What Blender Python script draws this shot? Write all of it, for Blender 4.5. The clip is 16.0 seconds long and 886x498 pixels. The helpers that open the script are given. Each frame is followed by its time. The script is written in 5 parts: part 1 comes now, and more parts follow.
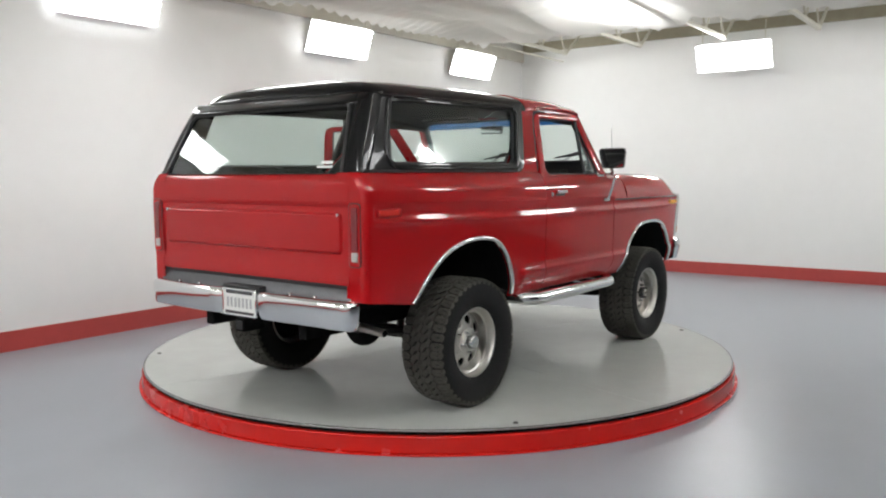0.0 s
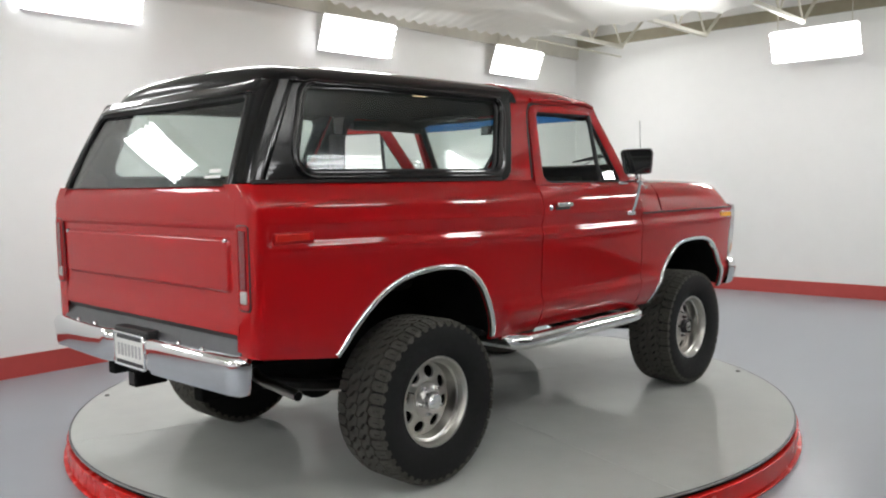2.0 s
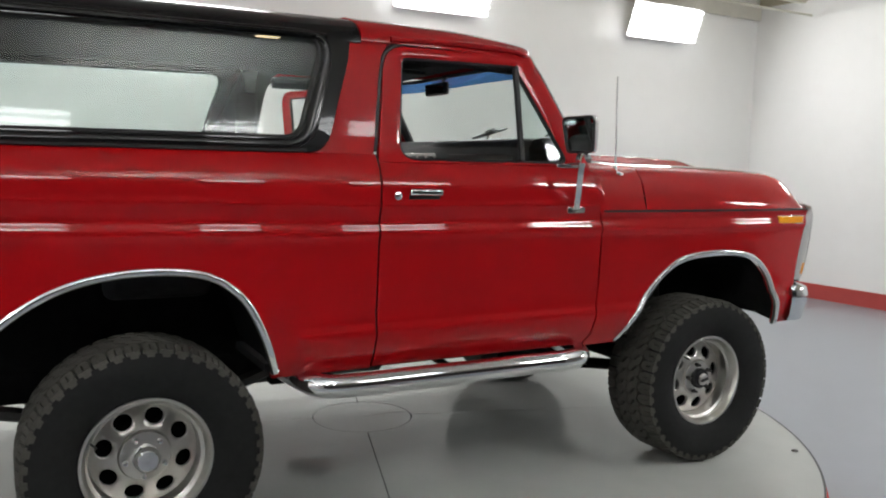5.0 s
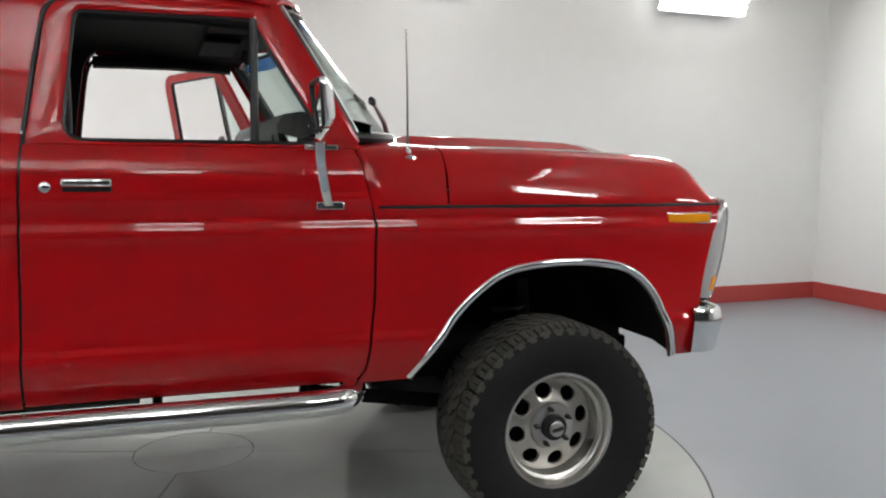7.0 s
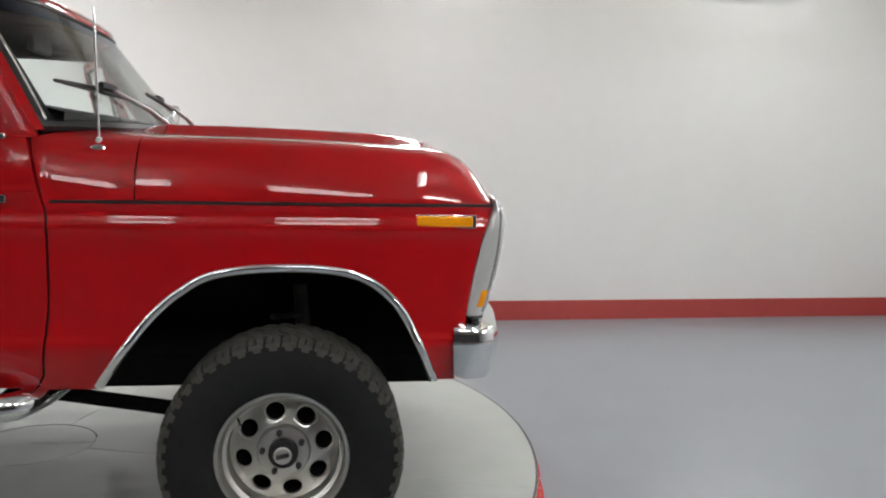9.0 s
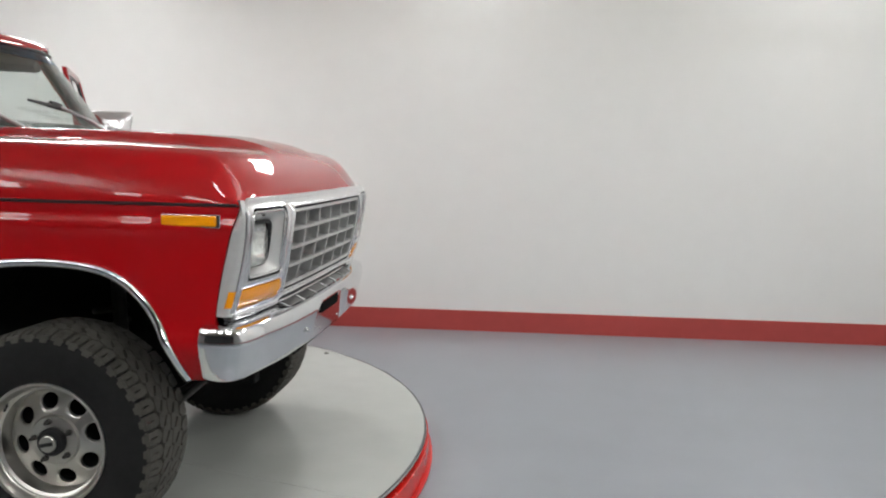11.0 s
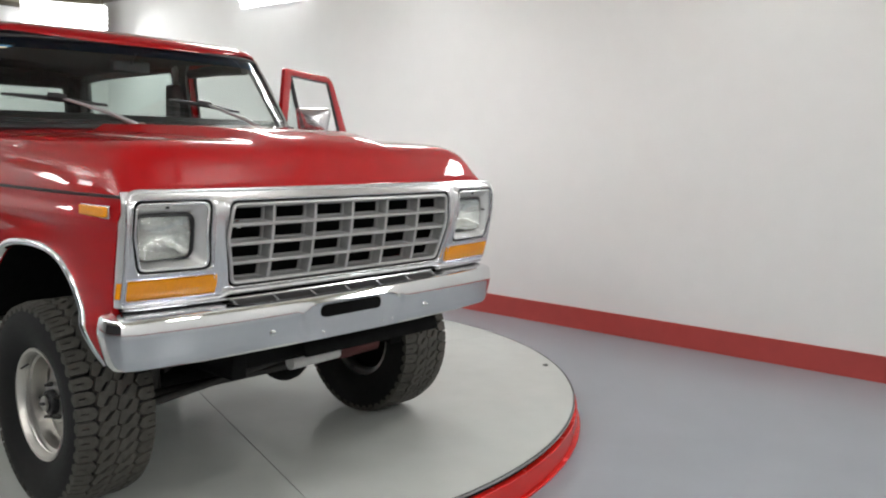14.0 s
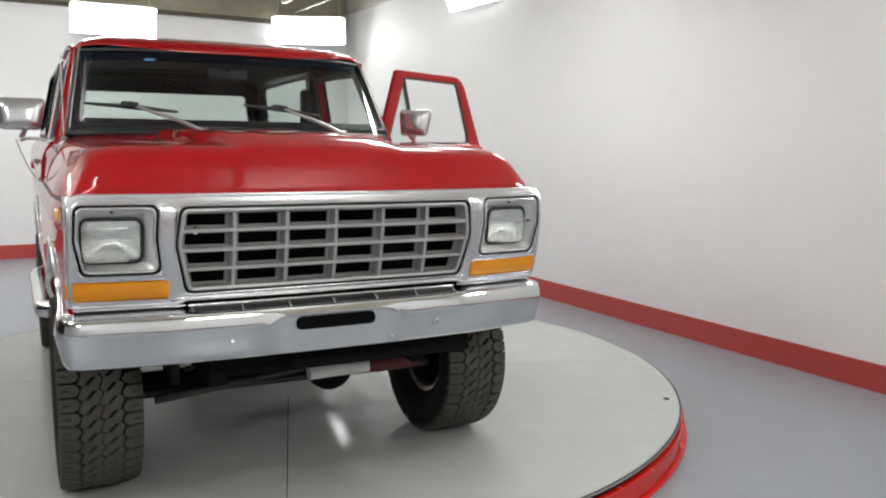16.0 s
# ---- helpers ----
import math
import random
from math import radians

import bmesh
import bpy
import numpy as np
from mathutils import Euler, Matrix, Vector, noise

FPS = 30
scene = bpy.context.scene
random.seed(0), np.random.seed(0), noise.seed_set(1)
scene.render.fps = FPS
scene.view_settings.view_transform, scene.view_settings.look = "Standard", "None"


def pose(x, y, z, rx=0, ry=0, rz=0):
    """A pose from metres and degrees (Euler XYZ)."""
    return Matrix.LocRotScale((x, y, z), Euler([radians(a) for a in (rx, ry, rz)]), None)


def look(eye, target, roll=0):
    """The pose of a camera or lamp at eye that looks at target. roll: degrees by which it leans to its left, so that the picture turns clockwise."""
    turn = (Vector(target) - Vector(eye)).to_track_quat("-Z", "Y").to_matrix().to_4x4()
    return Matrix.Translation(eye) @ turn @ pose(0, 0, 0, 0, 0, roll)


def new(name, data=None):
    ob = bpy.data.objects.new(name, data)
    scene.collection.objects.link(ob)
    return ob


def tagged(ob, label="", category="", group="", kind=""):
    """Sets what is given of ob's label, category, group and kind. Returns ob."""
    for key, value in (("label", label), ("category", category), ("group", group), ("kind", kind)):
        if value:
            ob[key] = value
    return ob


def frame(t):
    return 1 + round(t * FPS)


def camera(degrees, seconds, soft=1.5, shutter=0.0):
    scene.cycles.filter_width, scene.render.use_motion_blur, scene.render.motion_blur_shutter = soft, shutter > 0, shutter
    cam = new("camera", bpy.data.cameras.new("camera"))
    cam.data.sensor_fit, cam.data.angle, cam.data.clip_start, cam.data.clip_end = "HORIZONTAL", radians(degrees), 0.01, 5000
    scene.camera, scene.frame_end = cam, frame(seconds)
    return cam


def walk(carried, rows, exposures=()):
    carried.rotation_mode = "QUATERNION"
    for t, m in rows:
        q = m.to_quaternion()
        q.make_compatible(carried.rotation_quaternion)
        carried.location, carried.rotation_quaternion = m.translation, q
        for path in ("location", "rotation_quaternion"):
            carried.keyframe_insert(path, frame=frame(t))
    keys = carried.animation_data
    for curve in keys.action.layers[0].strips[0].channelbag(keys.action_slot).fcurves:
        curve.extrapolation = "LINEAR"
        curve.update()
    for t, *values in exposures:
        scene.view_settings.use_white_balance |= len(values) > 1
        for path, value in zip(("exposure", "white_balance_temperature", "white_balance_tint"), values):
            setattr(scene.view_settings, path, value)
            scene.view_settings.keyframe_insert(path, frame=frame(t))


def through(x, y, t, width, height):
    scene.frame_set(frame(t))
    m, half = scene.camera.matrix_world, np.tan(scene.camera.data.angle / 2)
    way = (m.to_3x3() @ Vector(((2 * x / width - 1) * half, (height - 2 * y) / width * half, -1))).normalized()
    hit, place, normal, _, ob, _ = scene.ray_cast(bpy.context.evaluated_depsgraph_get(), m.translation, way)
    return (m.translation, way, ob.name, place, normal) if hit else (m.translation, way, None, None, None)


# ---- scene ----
cam = camera(56.9, 16.0, soft=2.1)

PATH = [
    (0, (-4.171, -3.906, 1.67), (-2.591, -2.693, 1.487), -0.3),
    (0.5, (-3.861, -3.819, 1.668), (-2.3, -2.58, 1.493), -0.5),
    (1, (-3.538, -3.695, 1.674), (-1.994, -2.436, 1.5), -0.7),
    (1.5, (-3.187, -3.663, 1.67), (-1.681, -2.357, 1.502), -0.8),
    (2, (-2.808, -3.692, 1.667), (-1.364, -2.317, 1.508), -1.0),
    (2.5, (-2.431, -3.686, 1.673), (-1.048, -2.251, 1.514), -0.8),
    (3, (-2.049, -3.714, 1.668), (-0.747, -2.204, 1.513), -0.4),
    (5.5, (0.045, -3.832, 1.633), (0.899, -2.036, 1.427), 1.2),
    (6, (0.515, -3.8, 1.611), (1.277, -1.961, 1.417), 0.9),
    (6.5, (0.891, -3.734, 1.591), (1.59, -1.87, 1.397), 0.7),
    (7, (1.25, -3.637, 1.6), (1.898, -1.756, 1.394), 0.5),
    (7.5, (1.653, -3.618, 1.608), (2.203, -1.708, 1.388), 0.4),
    (8, (2.065, -3.6, 1.617), (2.507, -1.663, 1.383), 0.6),
    (8.5, (2.414, -3.583, 1.609), (2.779, -1.63, 1.383), 0.8),
    (9, (2.824, -3.625, 1.619), (3.078, -1.654, 1.391), 1.1),
    (9.5, (3.142, -3.614, 1.606), (3.323, -1.645, 1.390), 1.2),
    (10, (3.528, -3.621, 1.602), (3.614, -1.638, 1.390), 1.2),
    (12.5, (5.212, -3.023, 1.632), (4.422, -1.198, 1.414), 1.1),
    (13, (5.481, -2.753, 1.629), (4.485, -1.034, 1.402), 0.9),
    (13.5, (5.689, -2.485, 1.626), (4.515, -0.884, 1.389), 0.9),
    (14, (5.871, -2.222, 1.634), (4.55, -0.742, 1.387), 1.0),
    (14.5, (6.027, -1.934, 1.638), (4.565, -0.593, 1.387), 0.7),
    (15, (6.158, -1.649, 1.649), (4.581, -0.444, 1.396), 0.6),
    (15.5, (6.263, -1.358, 1.657), (4.589, -0.293, 1.404), 0.6),
    (16, (6.339, -1.082, 1.663), (4.579, -0.166, 1.407), 0.7),
]
walk(cam, [(t, look(e, a, r)) for t, e, a, r in PATH], [(0, 0.14), (3.0, 0.10), (10.0, 0.09), (12.5, 0.11), (16.0, 0.06)])

# ---------------------------------------------------------------- world, light
world = bpy.data.worlds.new("world")
scene.world = world
world.use_nodes = True
world.node_tree.nodes["Background"].inputs[0].default_value = (0.9, 0.95, 1.0, 1)
world.node_tree.nodes["Background"].inputs[1].default_value = 0.05
LAMP = 8.0         # glow of the tubes themselves
PANEL_WATTS = 23.0  # light of one wall panel
FILL_WATTS = 20.0   # light of one overhead panel added out of view as fill
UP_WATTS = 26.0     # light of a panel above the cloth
NEAR_WATTS = 0.6   # light of a metre of the row beside the path

# ---------------------------------------------------------------- materials


def material(name, color, rough=0.5, metal=0.0, coat=0.0, grain=0.0, scale=20.0, bump=0.0, bscale=200.0, vary=0.0, spec=0.5, rvary=0.0, stretch=(1, 1, 1)):
    m = bpy.data.materials.new(name)
    m.use_nodes = True
    nt = m.node_tree
    b = nt.nodes["Principled BSDF"]
    b.inputs["Base Color"].default_value = (*color, 1)
    b.inputs["Roughness"].default_value = rough
    b.inputs["Metallic"].default_value = metal
    b.inputs["Coat Weight"].default_value = coat
    b.inputs["Coat Roughness"].default_value = 0.03
    b.inputs["Specular IOR Level"].default_value = spec
    geo = nt.nodes.new("ShaderNodeNewGeometry")
    mp = nt.nodes.new("ShaderNodeMapping")
    mp.inputs["Scale"].default_value = stretch
    nt.links.new(geo.outputs["Position"], mp.inputs["Vector"])
    if grain or rvary:
        n1 = nt.nodes.new("ShaderNodeTexNoise")
        n1.inputs["Scale"].default_value, n1.inputs["Detail"].default_value = scale, 6
        nt.links.new(mp.outputs[0], n1.inputs["Vector"])
        n2 = nt.nodes.new("ShaderNodeTexNoise")
        n2.inputs["Scale"].default_value, n2.inputs["Detail"].default_value = scale / 13, 4
        nt.links.new(mp.outputs[0], n2.inputs["Vector"])
        mixn = nt.nodes.new("ShaderNodeMath")
        mixn.operation = "ADD"
        nt.links.new(n1.outputs[0], mixn.inputs[0])
        nt.links.new(n2.outputs[0], mixn.inputs[1])
        if grain:
            ramp = nt.nodes.new("ShaderNodeMapRange")
            ramp.inputs[1].default_value, ramp.inputs[2].default_value = 0.6, 1.4
            ramp.inputs[3].default_value, ramp.inputs[4].default_value = 1 - grain, 1 + grain
            nt.links.new(mixn.outputs[0], ramp.inputs[0])
            mul = nt.nodes.new("ShaderNodeVectorMath")
            mul.operation = "SCALE"
            mul.inputs[0].default_value = color
            nt.links.new(ramp.outputs[0], mul.inputs["Scale"])
            nt.links.new(mul.outputs[0], b.inputs["Base Color"])
            if vary:
                oi = nt.nodes.new("ShaderNodeObjectInfo")
                mr = nt.nodes.new("ShaderNodeMapRange")
                mr.inputs[3].default_value, mr.inputs[4].default_value = 1 - vary, 1 + vary
                nt.links.new(oi.outputs["Random"], mr.inputs[0])
                mul2 = nt.nodes.new("ShaderNodeVectorMath")
                mul2.operation = "SCALE"
                nt.links.new(mul.outputs[0], mul2.inputs[0])
                nt.links.new(mr.outputs[0], mul2.inputs["Scale"])
                nt.links.new(mul2.outputs[0], b.inputs["Base Color"])
        if rvary:
            rr = nt.nodes.new("ShaderNodeMapRange")
            rr.inputs[1].default_value, rr.inputs[2].default_value = 0.6, 1.4
            rr.inputs[3].default_value, rr.inputs[4].default_value = max(rough - rvary, 0.01), rough + rvary
            nt.links.new(mixn.outputs[0], rr.inputs[0])
            nt.links.new(rr.outputs[0], b.inputs["Roughness"])
    if bump:
        n3 = nt.nodes.new("ShaderNodeTexNoise")
        n3.inputs["Scale"].default_value, n3.inputs["Detail"].default_value = bscale, 3
        nt.links.new(mp.outputs[0], n3.inputs["Vector"])
        bp = nt.nodes.new("ShaderNodeBump")
        bp.inputs["Strength"].default_value, bp.inputs["Distance"].default_value = bump, 0.01
        nt.links.new(n3.outputs[0], bp.inputs["Height"])
        nt.links.new(bp.outputs[0], b.inputs["Normal"])
    return m


def cloth_material(name, color, through):
    """Thin woven cloth: scatters light on both of its sides."""
    m = material(name, color, 0.8, grain=0.03, scale=8)
    nt = m.node_tree
    b = nt.nodes["Principled BSDF"]
    out = nt.nodes["Material Output"]
    tl = nt.nodes.new("ShaderNodeBsdfTranslucent")
    tl.inputs[0].default_value = (*color, 1)
    mx = nt.nodes.new("ShaderNodeMixShader")
    mx.inputs[0].default_value = through
    nt.links.new(b.outputs[0], mx.inputs[1])
    nt.links.new(tl.outputs[0], mx.inputs[2])
    nt.links.new(mx.outputs[0], out.inputs[0])
    return m


def glass_material(name, tint, gloss=1.0):
    """A thin pane: what is behind it shows through, and it mirrors by Fresnel."""
    m = bpy.data.materials.new(name)
    m.use_nodes = True
    nt = m.node_tree
    nt.nodes.clear()
    out = nt.nodes.new("ShaderNodeOutputMaterial")
    tr = nt.nodes.new("ShaderNodeBsdfTransparent")
    tr.inputs[0].default_value = (*tint, 1)
    gl = nt.nodes.new("ShaderNodeBsdfGlossy")
    gl.inputs["Roughness"].default_value = 0.01
    lw = nt.nodes.new("ShaderNodeLayerWeight")
    lw.inputs[0].default_value = 0.5
    pw = nt.nodes.new("ShaderNodeMath")
    pw.operation = "POWER"
    pw.inputs[1].default_value = 4.0
    nt.links.new(lw.outputs["Facing"], pw.inputs[0])
    fr = nt.nodes.new("ShaderNodeMapRange")
    fr.inputs[3].default_value, fr.inputs[4].default_value = 0.045 * gloss, 0.9
    nt.links.new(pw.outputs[0], fr.inputs[0])
    mx = nt.nodes.new("ShaderNodeMixShader")
    nt.links.new(fr.outputs[0], mx.inputs[0])
    nt.links.new(tr.outputs[0], mx.inputs[1])
    nt.links.new(gl.outputs[0], mx.inputs[2])
    nt.links.new(mx.outputs[0], out.inputs[0])
    return m


def emitter(name, color, strength):
    m = bpy.data.materials.new(name)
    m.use_nodes = True
    b = m.node_tree.nodes["Principled BSDF"]
    b.inputs["Base Color"].default_value = (0.9, 0.9, 0.9, 1)
    b.inputs["Emission Color"].default_value = (*color, 1)
    b.inputs["Emission Strength"].default_value = strength
    return m


RED = material("red_car_paint", (0.375, 0.0026, 0.005), 0.5, 0.0, 0.85, grain=0.01, scale=300, spec=0.05)
BLACK = material("black_gloss_paint", (0.005, 0.005, 0.0055), 0.35, 0.0, 0.7, bump=0.004, bscale=4, spec=0.05)
CHROME = material("chrome", (0.78, 0.79, 0.8), 0.06, 1.0, grain=0.03, scale=30, rvary=0.03)
SILVER = material("silver_grille_paint", (0.46, 0.46, 0.455), 0.34, 0.35, grain=0.05, scale=60)
SATIN = material("satin_silver_metal", (0.72, 0.72, 0.73), 0.21, 0.82, grain=0.04, scale=40, bump=0.01, bscale=400)
ALLOY = material("polished_alloy", (0.57, 0.555, 0.525), 0.30, 1.0, grain=0.05, scale=25, rvary=0.03)
RUBBER = material("tyre_rubber", (0.010, 0.010, 0.010), 0.7, grain=0.3, scale=40, bump=0.1, bscale=500, spec=0.25)
TREAD = material("dusty_tread_rubber", (0.062, 0.059, 0.050), 0.85, grain=0.3, scale=50, bump=0.15, bscale=300)
TRIM = material("black_rubber_trim", (0.012, 0.012, 0.013), 0.45, grain=0.1, scale=80)
DARK = material("black_underbody_and_gap_shade", (0.009, 0.009, 0.009), 0.8, grain=0.35, scale=25, bump=0.1, bscale=80, spec=0.06)
WIPER = material("dull_wiper_paint", (0.42, 0.42, 0.42), 0.4, 0.6, grain=0.08, scale=60)
BOWL = material("silver_lamp_bowl_paint", (0.62, 0.62, 0.61), 0.28, 0.45, grain=0.05, scale=60)
# near-black: the shade inside gaps and openings is put into this colour
BLACKHOLE = material("matt_black_recess_shade", (0.004, 0.004, 0.004), 0.9, grain=0.2, scale=40, spec=0.1)
SLAT = material("grey_grille_paint", (0.31, 0.31, 0.305), 0.45, 0.2, grain=0.12, scale=50)
STEEL = material("greasy_steel", (0.06, 0.058, 0.055), 0.5, 0.6, grain=0.4, scale=25, bump=0.1, bscale=90)
PIPE = material("bare_pipe_steel", (0.42, 0.4, 0.37), 0.35, 1.0, grain=0.15, scale=30)
# pan metal with the black grille's reflection put into its colour
PANREFLECT = material("pan_metal_dark_reflection", (0.085, 0.083, 0.082), 0.3, 0.7, grain=0.15, scale=25)
PANMETAL = material("dark_bright_metal", (0.15, 0.152, 0.16), 0.28, 0.9, grain=0.1, scale=20)
CABIN = material("black_vinyl", (0.018, 0.018, 0.019), 0.5, grain=0.15, scale=60, bump=0.12, bscale=600)
HEADLINER = material("dark_headliner", (0.018, 0.018, 0.019), 0.8, grain=0.12, scale=30, bump=0.1, bscale=500)
WHEELGREY = material("steering_grey", (0.05, 0.05, 0.055), 0.4)
AMBER = material("amber_lens", (0.85, 0.31, 0.002), 0.25, 0.0, 0.25, grain=0.10, scale=120, bump=0.12, bscale=180)
REDLENS = material("red_lens", (0.62, 0.02, 0.014), 0.15, 0.0, 0.6, grain=0.08, scale=150, bump=0.2, bscale=260)
DARKRED = material("dark_red_lens", (0.17, 0.008, 0.014), 0.15, 0.0, 0.6, grain=0.1, scale=120, bump=0.2, bscale=260)
CLEARLENS = material("clear_lens", (0.45, 0.42, 0.40), 0.12, 0.0, 0.6, grain=0.08, scale=120, bump=0.3, bscale=200)
LAMPGLASS = material("headlight_reflector", (0.92, 0.92, 0.91), 0.15, 0.9, grain=0.10, scale=60, bump=0.5, bscale=60, stretch=(1, 2.2, 0.6))
MIRROR = material("mirror_glass", (0.8, 0.82, 0.82), 0.02, 1.0)
PLATE = material("licence_plate", (0.75, 0.75, 0.73), 0.35, grain=0.05, scale=60)
INK = material("dark_print", (0.05, 0.05, 0.055), 0.5)
GREYINK = material("grey_print", (0.42, 0.42, 0.43), 0.5)
BOOTRED = material("red_rubber_boot", (0.09, 0.010, 0.009), 0.55, grain=0.2, scale=80)
LENSGLASS = glass_material("headlight_glass", (0.96, 0.97, 0.965), 0.6)
GLASS = glass_material("window_glass", (0.905, 0.945, 0.932), 0.75)
BLUEBAND = glass_material("blue_sunband_glass", (0.22, 0.42, 0.66))
WALLPAINT = material("white_wall_paint", (0.85, 0.85, 0.84), 0.55, grain=0.018, scale=6, bump=0.02, bscale=120)
# dark grey chosen so the unseen wall adds little bounce or reflection
DARKWALL = material("unseen_wall_dark_grey", (0.06, 0.06, 0.062), 0.6, grain=0.03, scale=6)
FLOORPAINT = material("grey_floor_epoxy", (0.275, 0.295, 0.325), 0.32, grain=0.09, scale=2.6, spec=0.4, rvary=0.04)
DISC = material("light_grey_turntable_paint", (0.47, 0.485, 0.462), 0.13, grain=0.055, scale=5, rvary=0.03, spec=0.14)
BASERED = material("red_baseboard_paint", (0.46, 0.065, 0.058), 0.4, grain=0.08, scale=12)
RIMRED = material("red_turntable_paint", (0.62, 0.012, 0.008), 0.25, grain=0.08, scale=10, rvary=0.06)
EDGEMETAL = material("scuffed_deck_edge", (0.42, 0.42, 0.41), 0.4, 0.6, grain=0.2, scale=12, rvary=0.1)
CEIL = material("cream_ceiling_deck", (0.5, 0.47, 0.38), 0.7, grain=0.1, scale=8)
JOIST = material("cream_painted_steel", (0.62, 0.6, 0.52), 0.5, grain=0.08, scale=15)
LEDGER = material("pale_ledger_paint", (0.62, 0.60, 0.54), 0.6, grain=0.06, scale=8)
BROWN = material("dark_brown_ledge", (0.085, 0.070, 0.050), 0.6, grain=0.2, scale=10)
BEAM = material("tan_ledger_beam", (0.33, 0.30, 0.22), 0.6, grain=0.15, scale=8)
CLOTH = cloth_material("white_ceiling_cloth", (0.82, 0.82, 0.81), 0.5)
WHITEMETAL = material("white_lamp_housing", (0.75, 0.75, 0.75), 0.4)
DOMEGLOW = emitter("lit_dome_lens", (1.0, 0.72, 0.42), 1.6)
TUBEGLOW = emitter("lit_lamp_tube", (0.985, 1.0, 1.01), LAMP)

# ---------------------------------------------------------------- mesh tools


def finish(name, bm, mat, parent=None, label="", sharp=35, bevel=0.0, segs=2, smooth=True, origin=None):
    """Links a bmesh, given in world places, as one object."""
    me = bpy.data.meshes.new(name)
    bmesh.ops.recalc_face_normals(bm, faces=bm.faces[:])
    if origin is not None:
        bmesh.ops.translate(bm, vec=-Vector(origin), verts=bm.verts[:])
    bm.to_mesh(me)
    bm.free()
    me.materials.append(mat)
    if smooth:
        for p in me.polygons:
            p.use_smooth = True
        me.set_sharp_from_angle(angle=radians(sharp))
    ob = new(name, me)
    if parent is not None:
        ob.parent = parent
        chain, o = Matrix.Identity(4), parent
        while o is not None:
            chain = o.matrix_basis @ chain if o.parent is None else o.matrix_parent_inverse @ o.matrix_basis @ chain
            o = o.parent
        ob.matrix_parent_inverse = chain.inverted()
    if origin is not None:
        ob.location = origin
    if bevel:
        md = ob.modifiers.new("bevel", "BEVEL")
        md.width, md.segments, md.limit_method, md.angle_limit = bevel, segs, "ANGLE", radians(40)
    if label:
        ob["label"] = label
    return ob


def part(name, bm, mat, parent, label="", **k):
    return finish(name, bm, mat, parent, label, **k)


def base(name, place, label, category, group="", kind=""):
    ob = new(name)
    ob.matrix_basis = Matrix.Translation(place)
    ob.empty_display_size = 0.1
    return tagged(ob, label, category, group, kind)


def box(bm, c, size, m=None):
    r = bmesh.ops.create_cube(bm, size=1.0)
    bmesh.ops.scale(bm, vec=size, verts=r["verts"])
    if m is not None:
        bmesh.ops.transform(bm, matrix=m, verts=r["verts"])
    bmesh.ops.translate(bm, vec=c, verts=r["verts"])
    return r["verts"]


def one_box(c, size, m=None):
    bm = bmesh.new()
    box(bm, c, size, m)
    return bm


def grid(bm, rows, close=False):
    """Faces between rows of points of equal length."""
    vs = [[bm.verts.new(p) for p in r] for r in rows]
    for a, b in zip(vs[:-1], vs[1:]):
        n = len(a)
        for j in range(n if close else n - 1):
            k = (j + 1) % n
            bm.faces.new((a[j], a[k], b[k], b[j]))
    return vs


def weld(bm, d=1e-5):
    bmesh.ops.remove_doubles(bm, verts=bm.verts[:], dist=d)
    bmesh.ops.dissolve_degenerate(bm, dist=1e-6, edges=bm.edges[:])
    return bm


def thick(bm, vec):
    r = bmesh.ops.extrude_face_region(bm, geom=bm.faces[:], use_keep_orig=True)
    bmesh.ops.translate(bm, vec=vec, verts=[g for g in r["geom"] if isinstance(g, bmesh.types.BMVert)])
    return bm


def spline(pts, n):
    """n places along a smooth curve through the points."""
    pts = [Vector(p) for p in pts]
    out = []
    ext = [2 * pts[0] - pts[1]] + pts + [2 * pts[-1] - pts[-2]]
    for i in range(n):
        u = i / (n - 1) * (len(pts) - 1)
        k = min(int(u), len(pts) - 2)
        f = u - k
        p0, p1, p2, p3 = ext[k:k + 4]
        out.append(0.5 * (2 * p1 + (p2 - p0) * f + (2 * p0 - 5 * p1 + 4 * p2 - p3) * f * f + (3 * p1 - p0 - 3 * p2 + p3) * f ** 3))
    return out


def tube(bm, path, r, seg=10, cap=True, flat=1.0, closed=False):
    """A round bar along a path; r may be a list."""
    path = [Vector(p) for p in path]
    n = len(path)
    rows, ref = [], None
    for i, p in enumerate(path):
        if closed:
            t = (path[(i + 1) % n] - path[i - 1]).normalized()
        else:
            t = (path[min(i + 1, n - 1)] - path[max(i - 1, 0)]).normalized()
        if ref is None:
            ref = Vector((0, 0, 1)) if abs(t.z) < 0.9 else Vector((1, 0, 0))
        a = (ref - t * ref.dot(t)).normalized()
        b = t.cross(a)
        ref = a
        rr = r[i] if isinstance(r, (list, tuple)) else r
        rows.append([p + a * math.cos(2 * math.pi * k / seg) * rr * flat + b * math.sin(2 * math.pi * k / seg) * rr for k in range(seg)])
    if closed:
        rows.append(rows[0])
    vs = grid(bm, rows, close=True)
    if cap and not closed:
        bm.faces.new(vs[0][::-1])
        bm.faces.new(vs[-1])
    if closed:
        weld(bm)
    return bm


def one_tube(path, r, **k):
    return tube(bmesh.new(), path, r, **k)


def lathe(bm, profile, m, seg=40):
    """Turns (radius, along) round the x axis of the matrix m."""
    rows = []
    for k in range(seg):
        a = 2 * math.pi * k / seg
        rows.append([m @ Vector((d, r * math.cos(a), r * math.sin(a))) for r, d in profile])
    rows.append(rows[0])
    grid(bm, rows)
    return weld(bm)


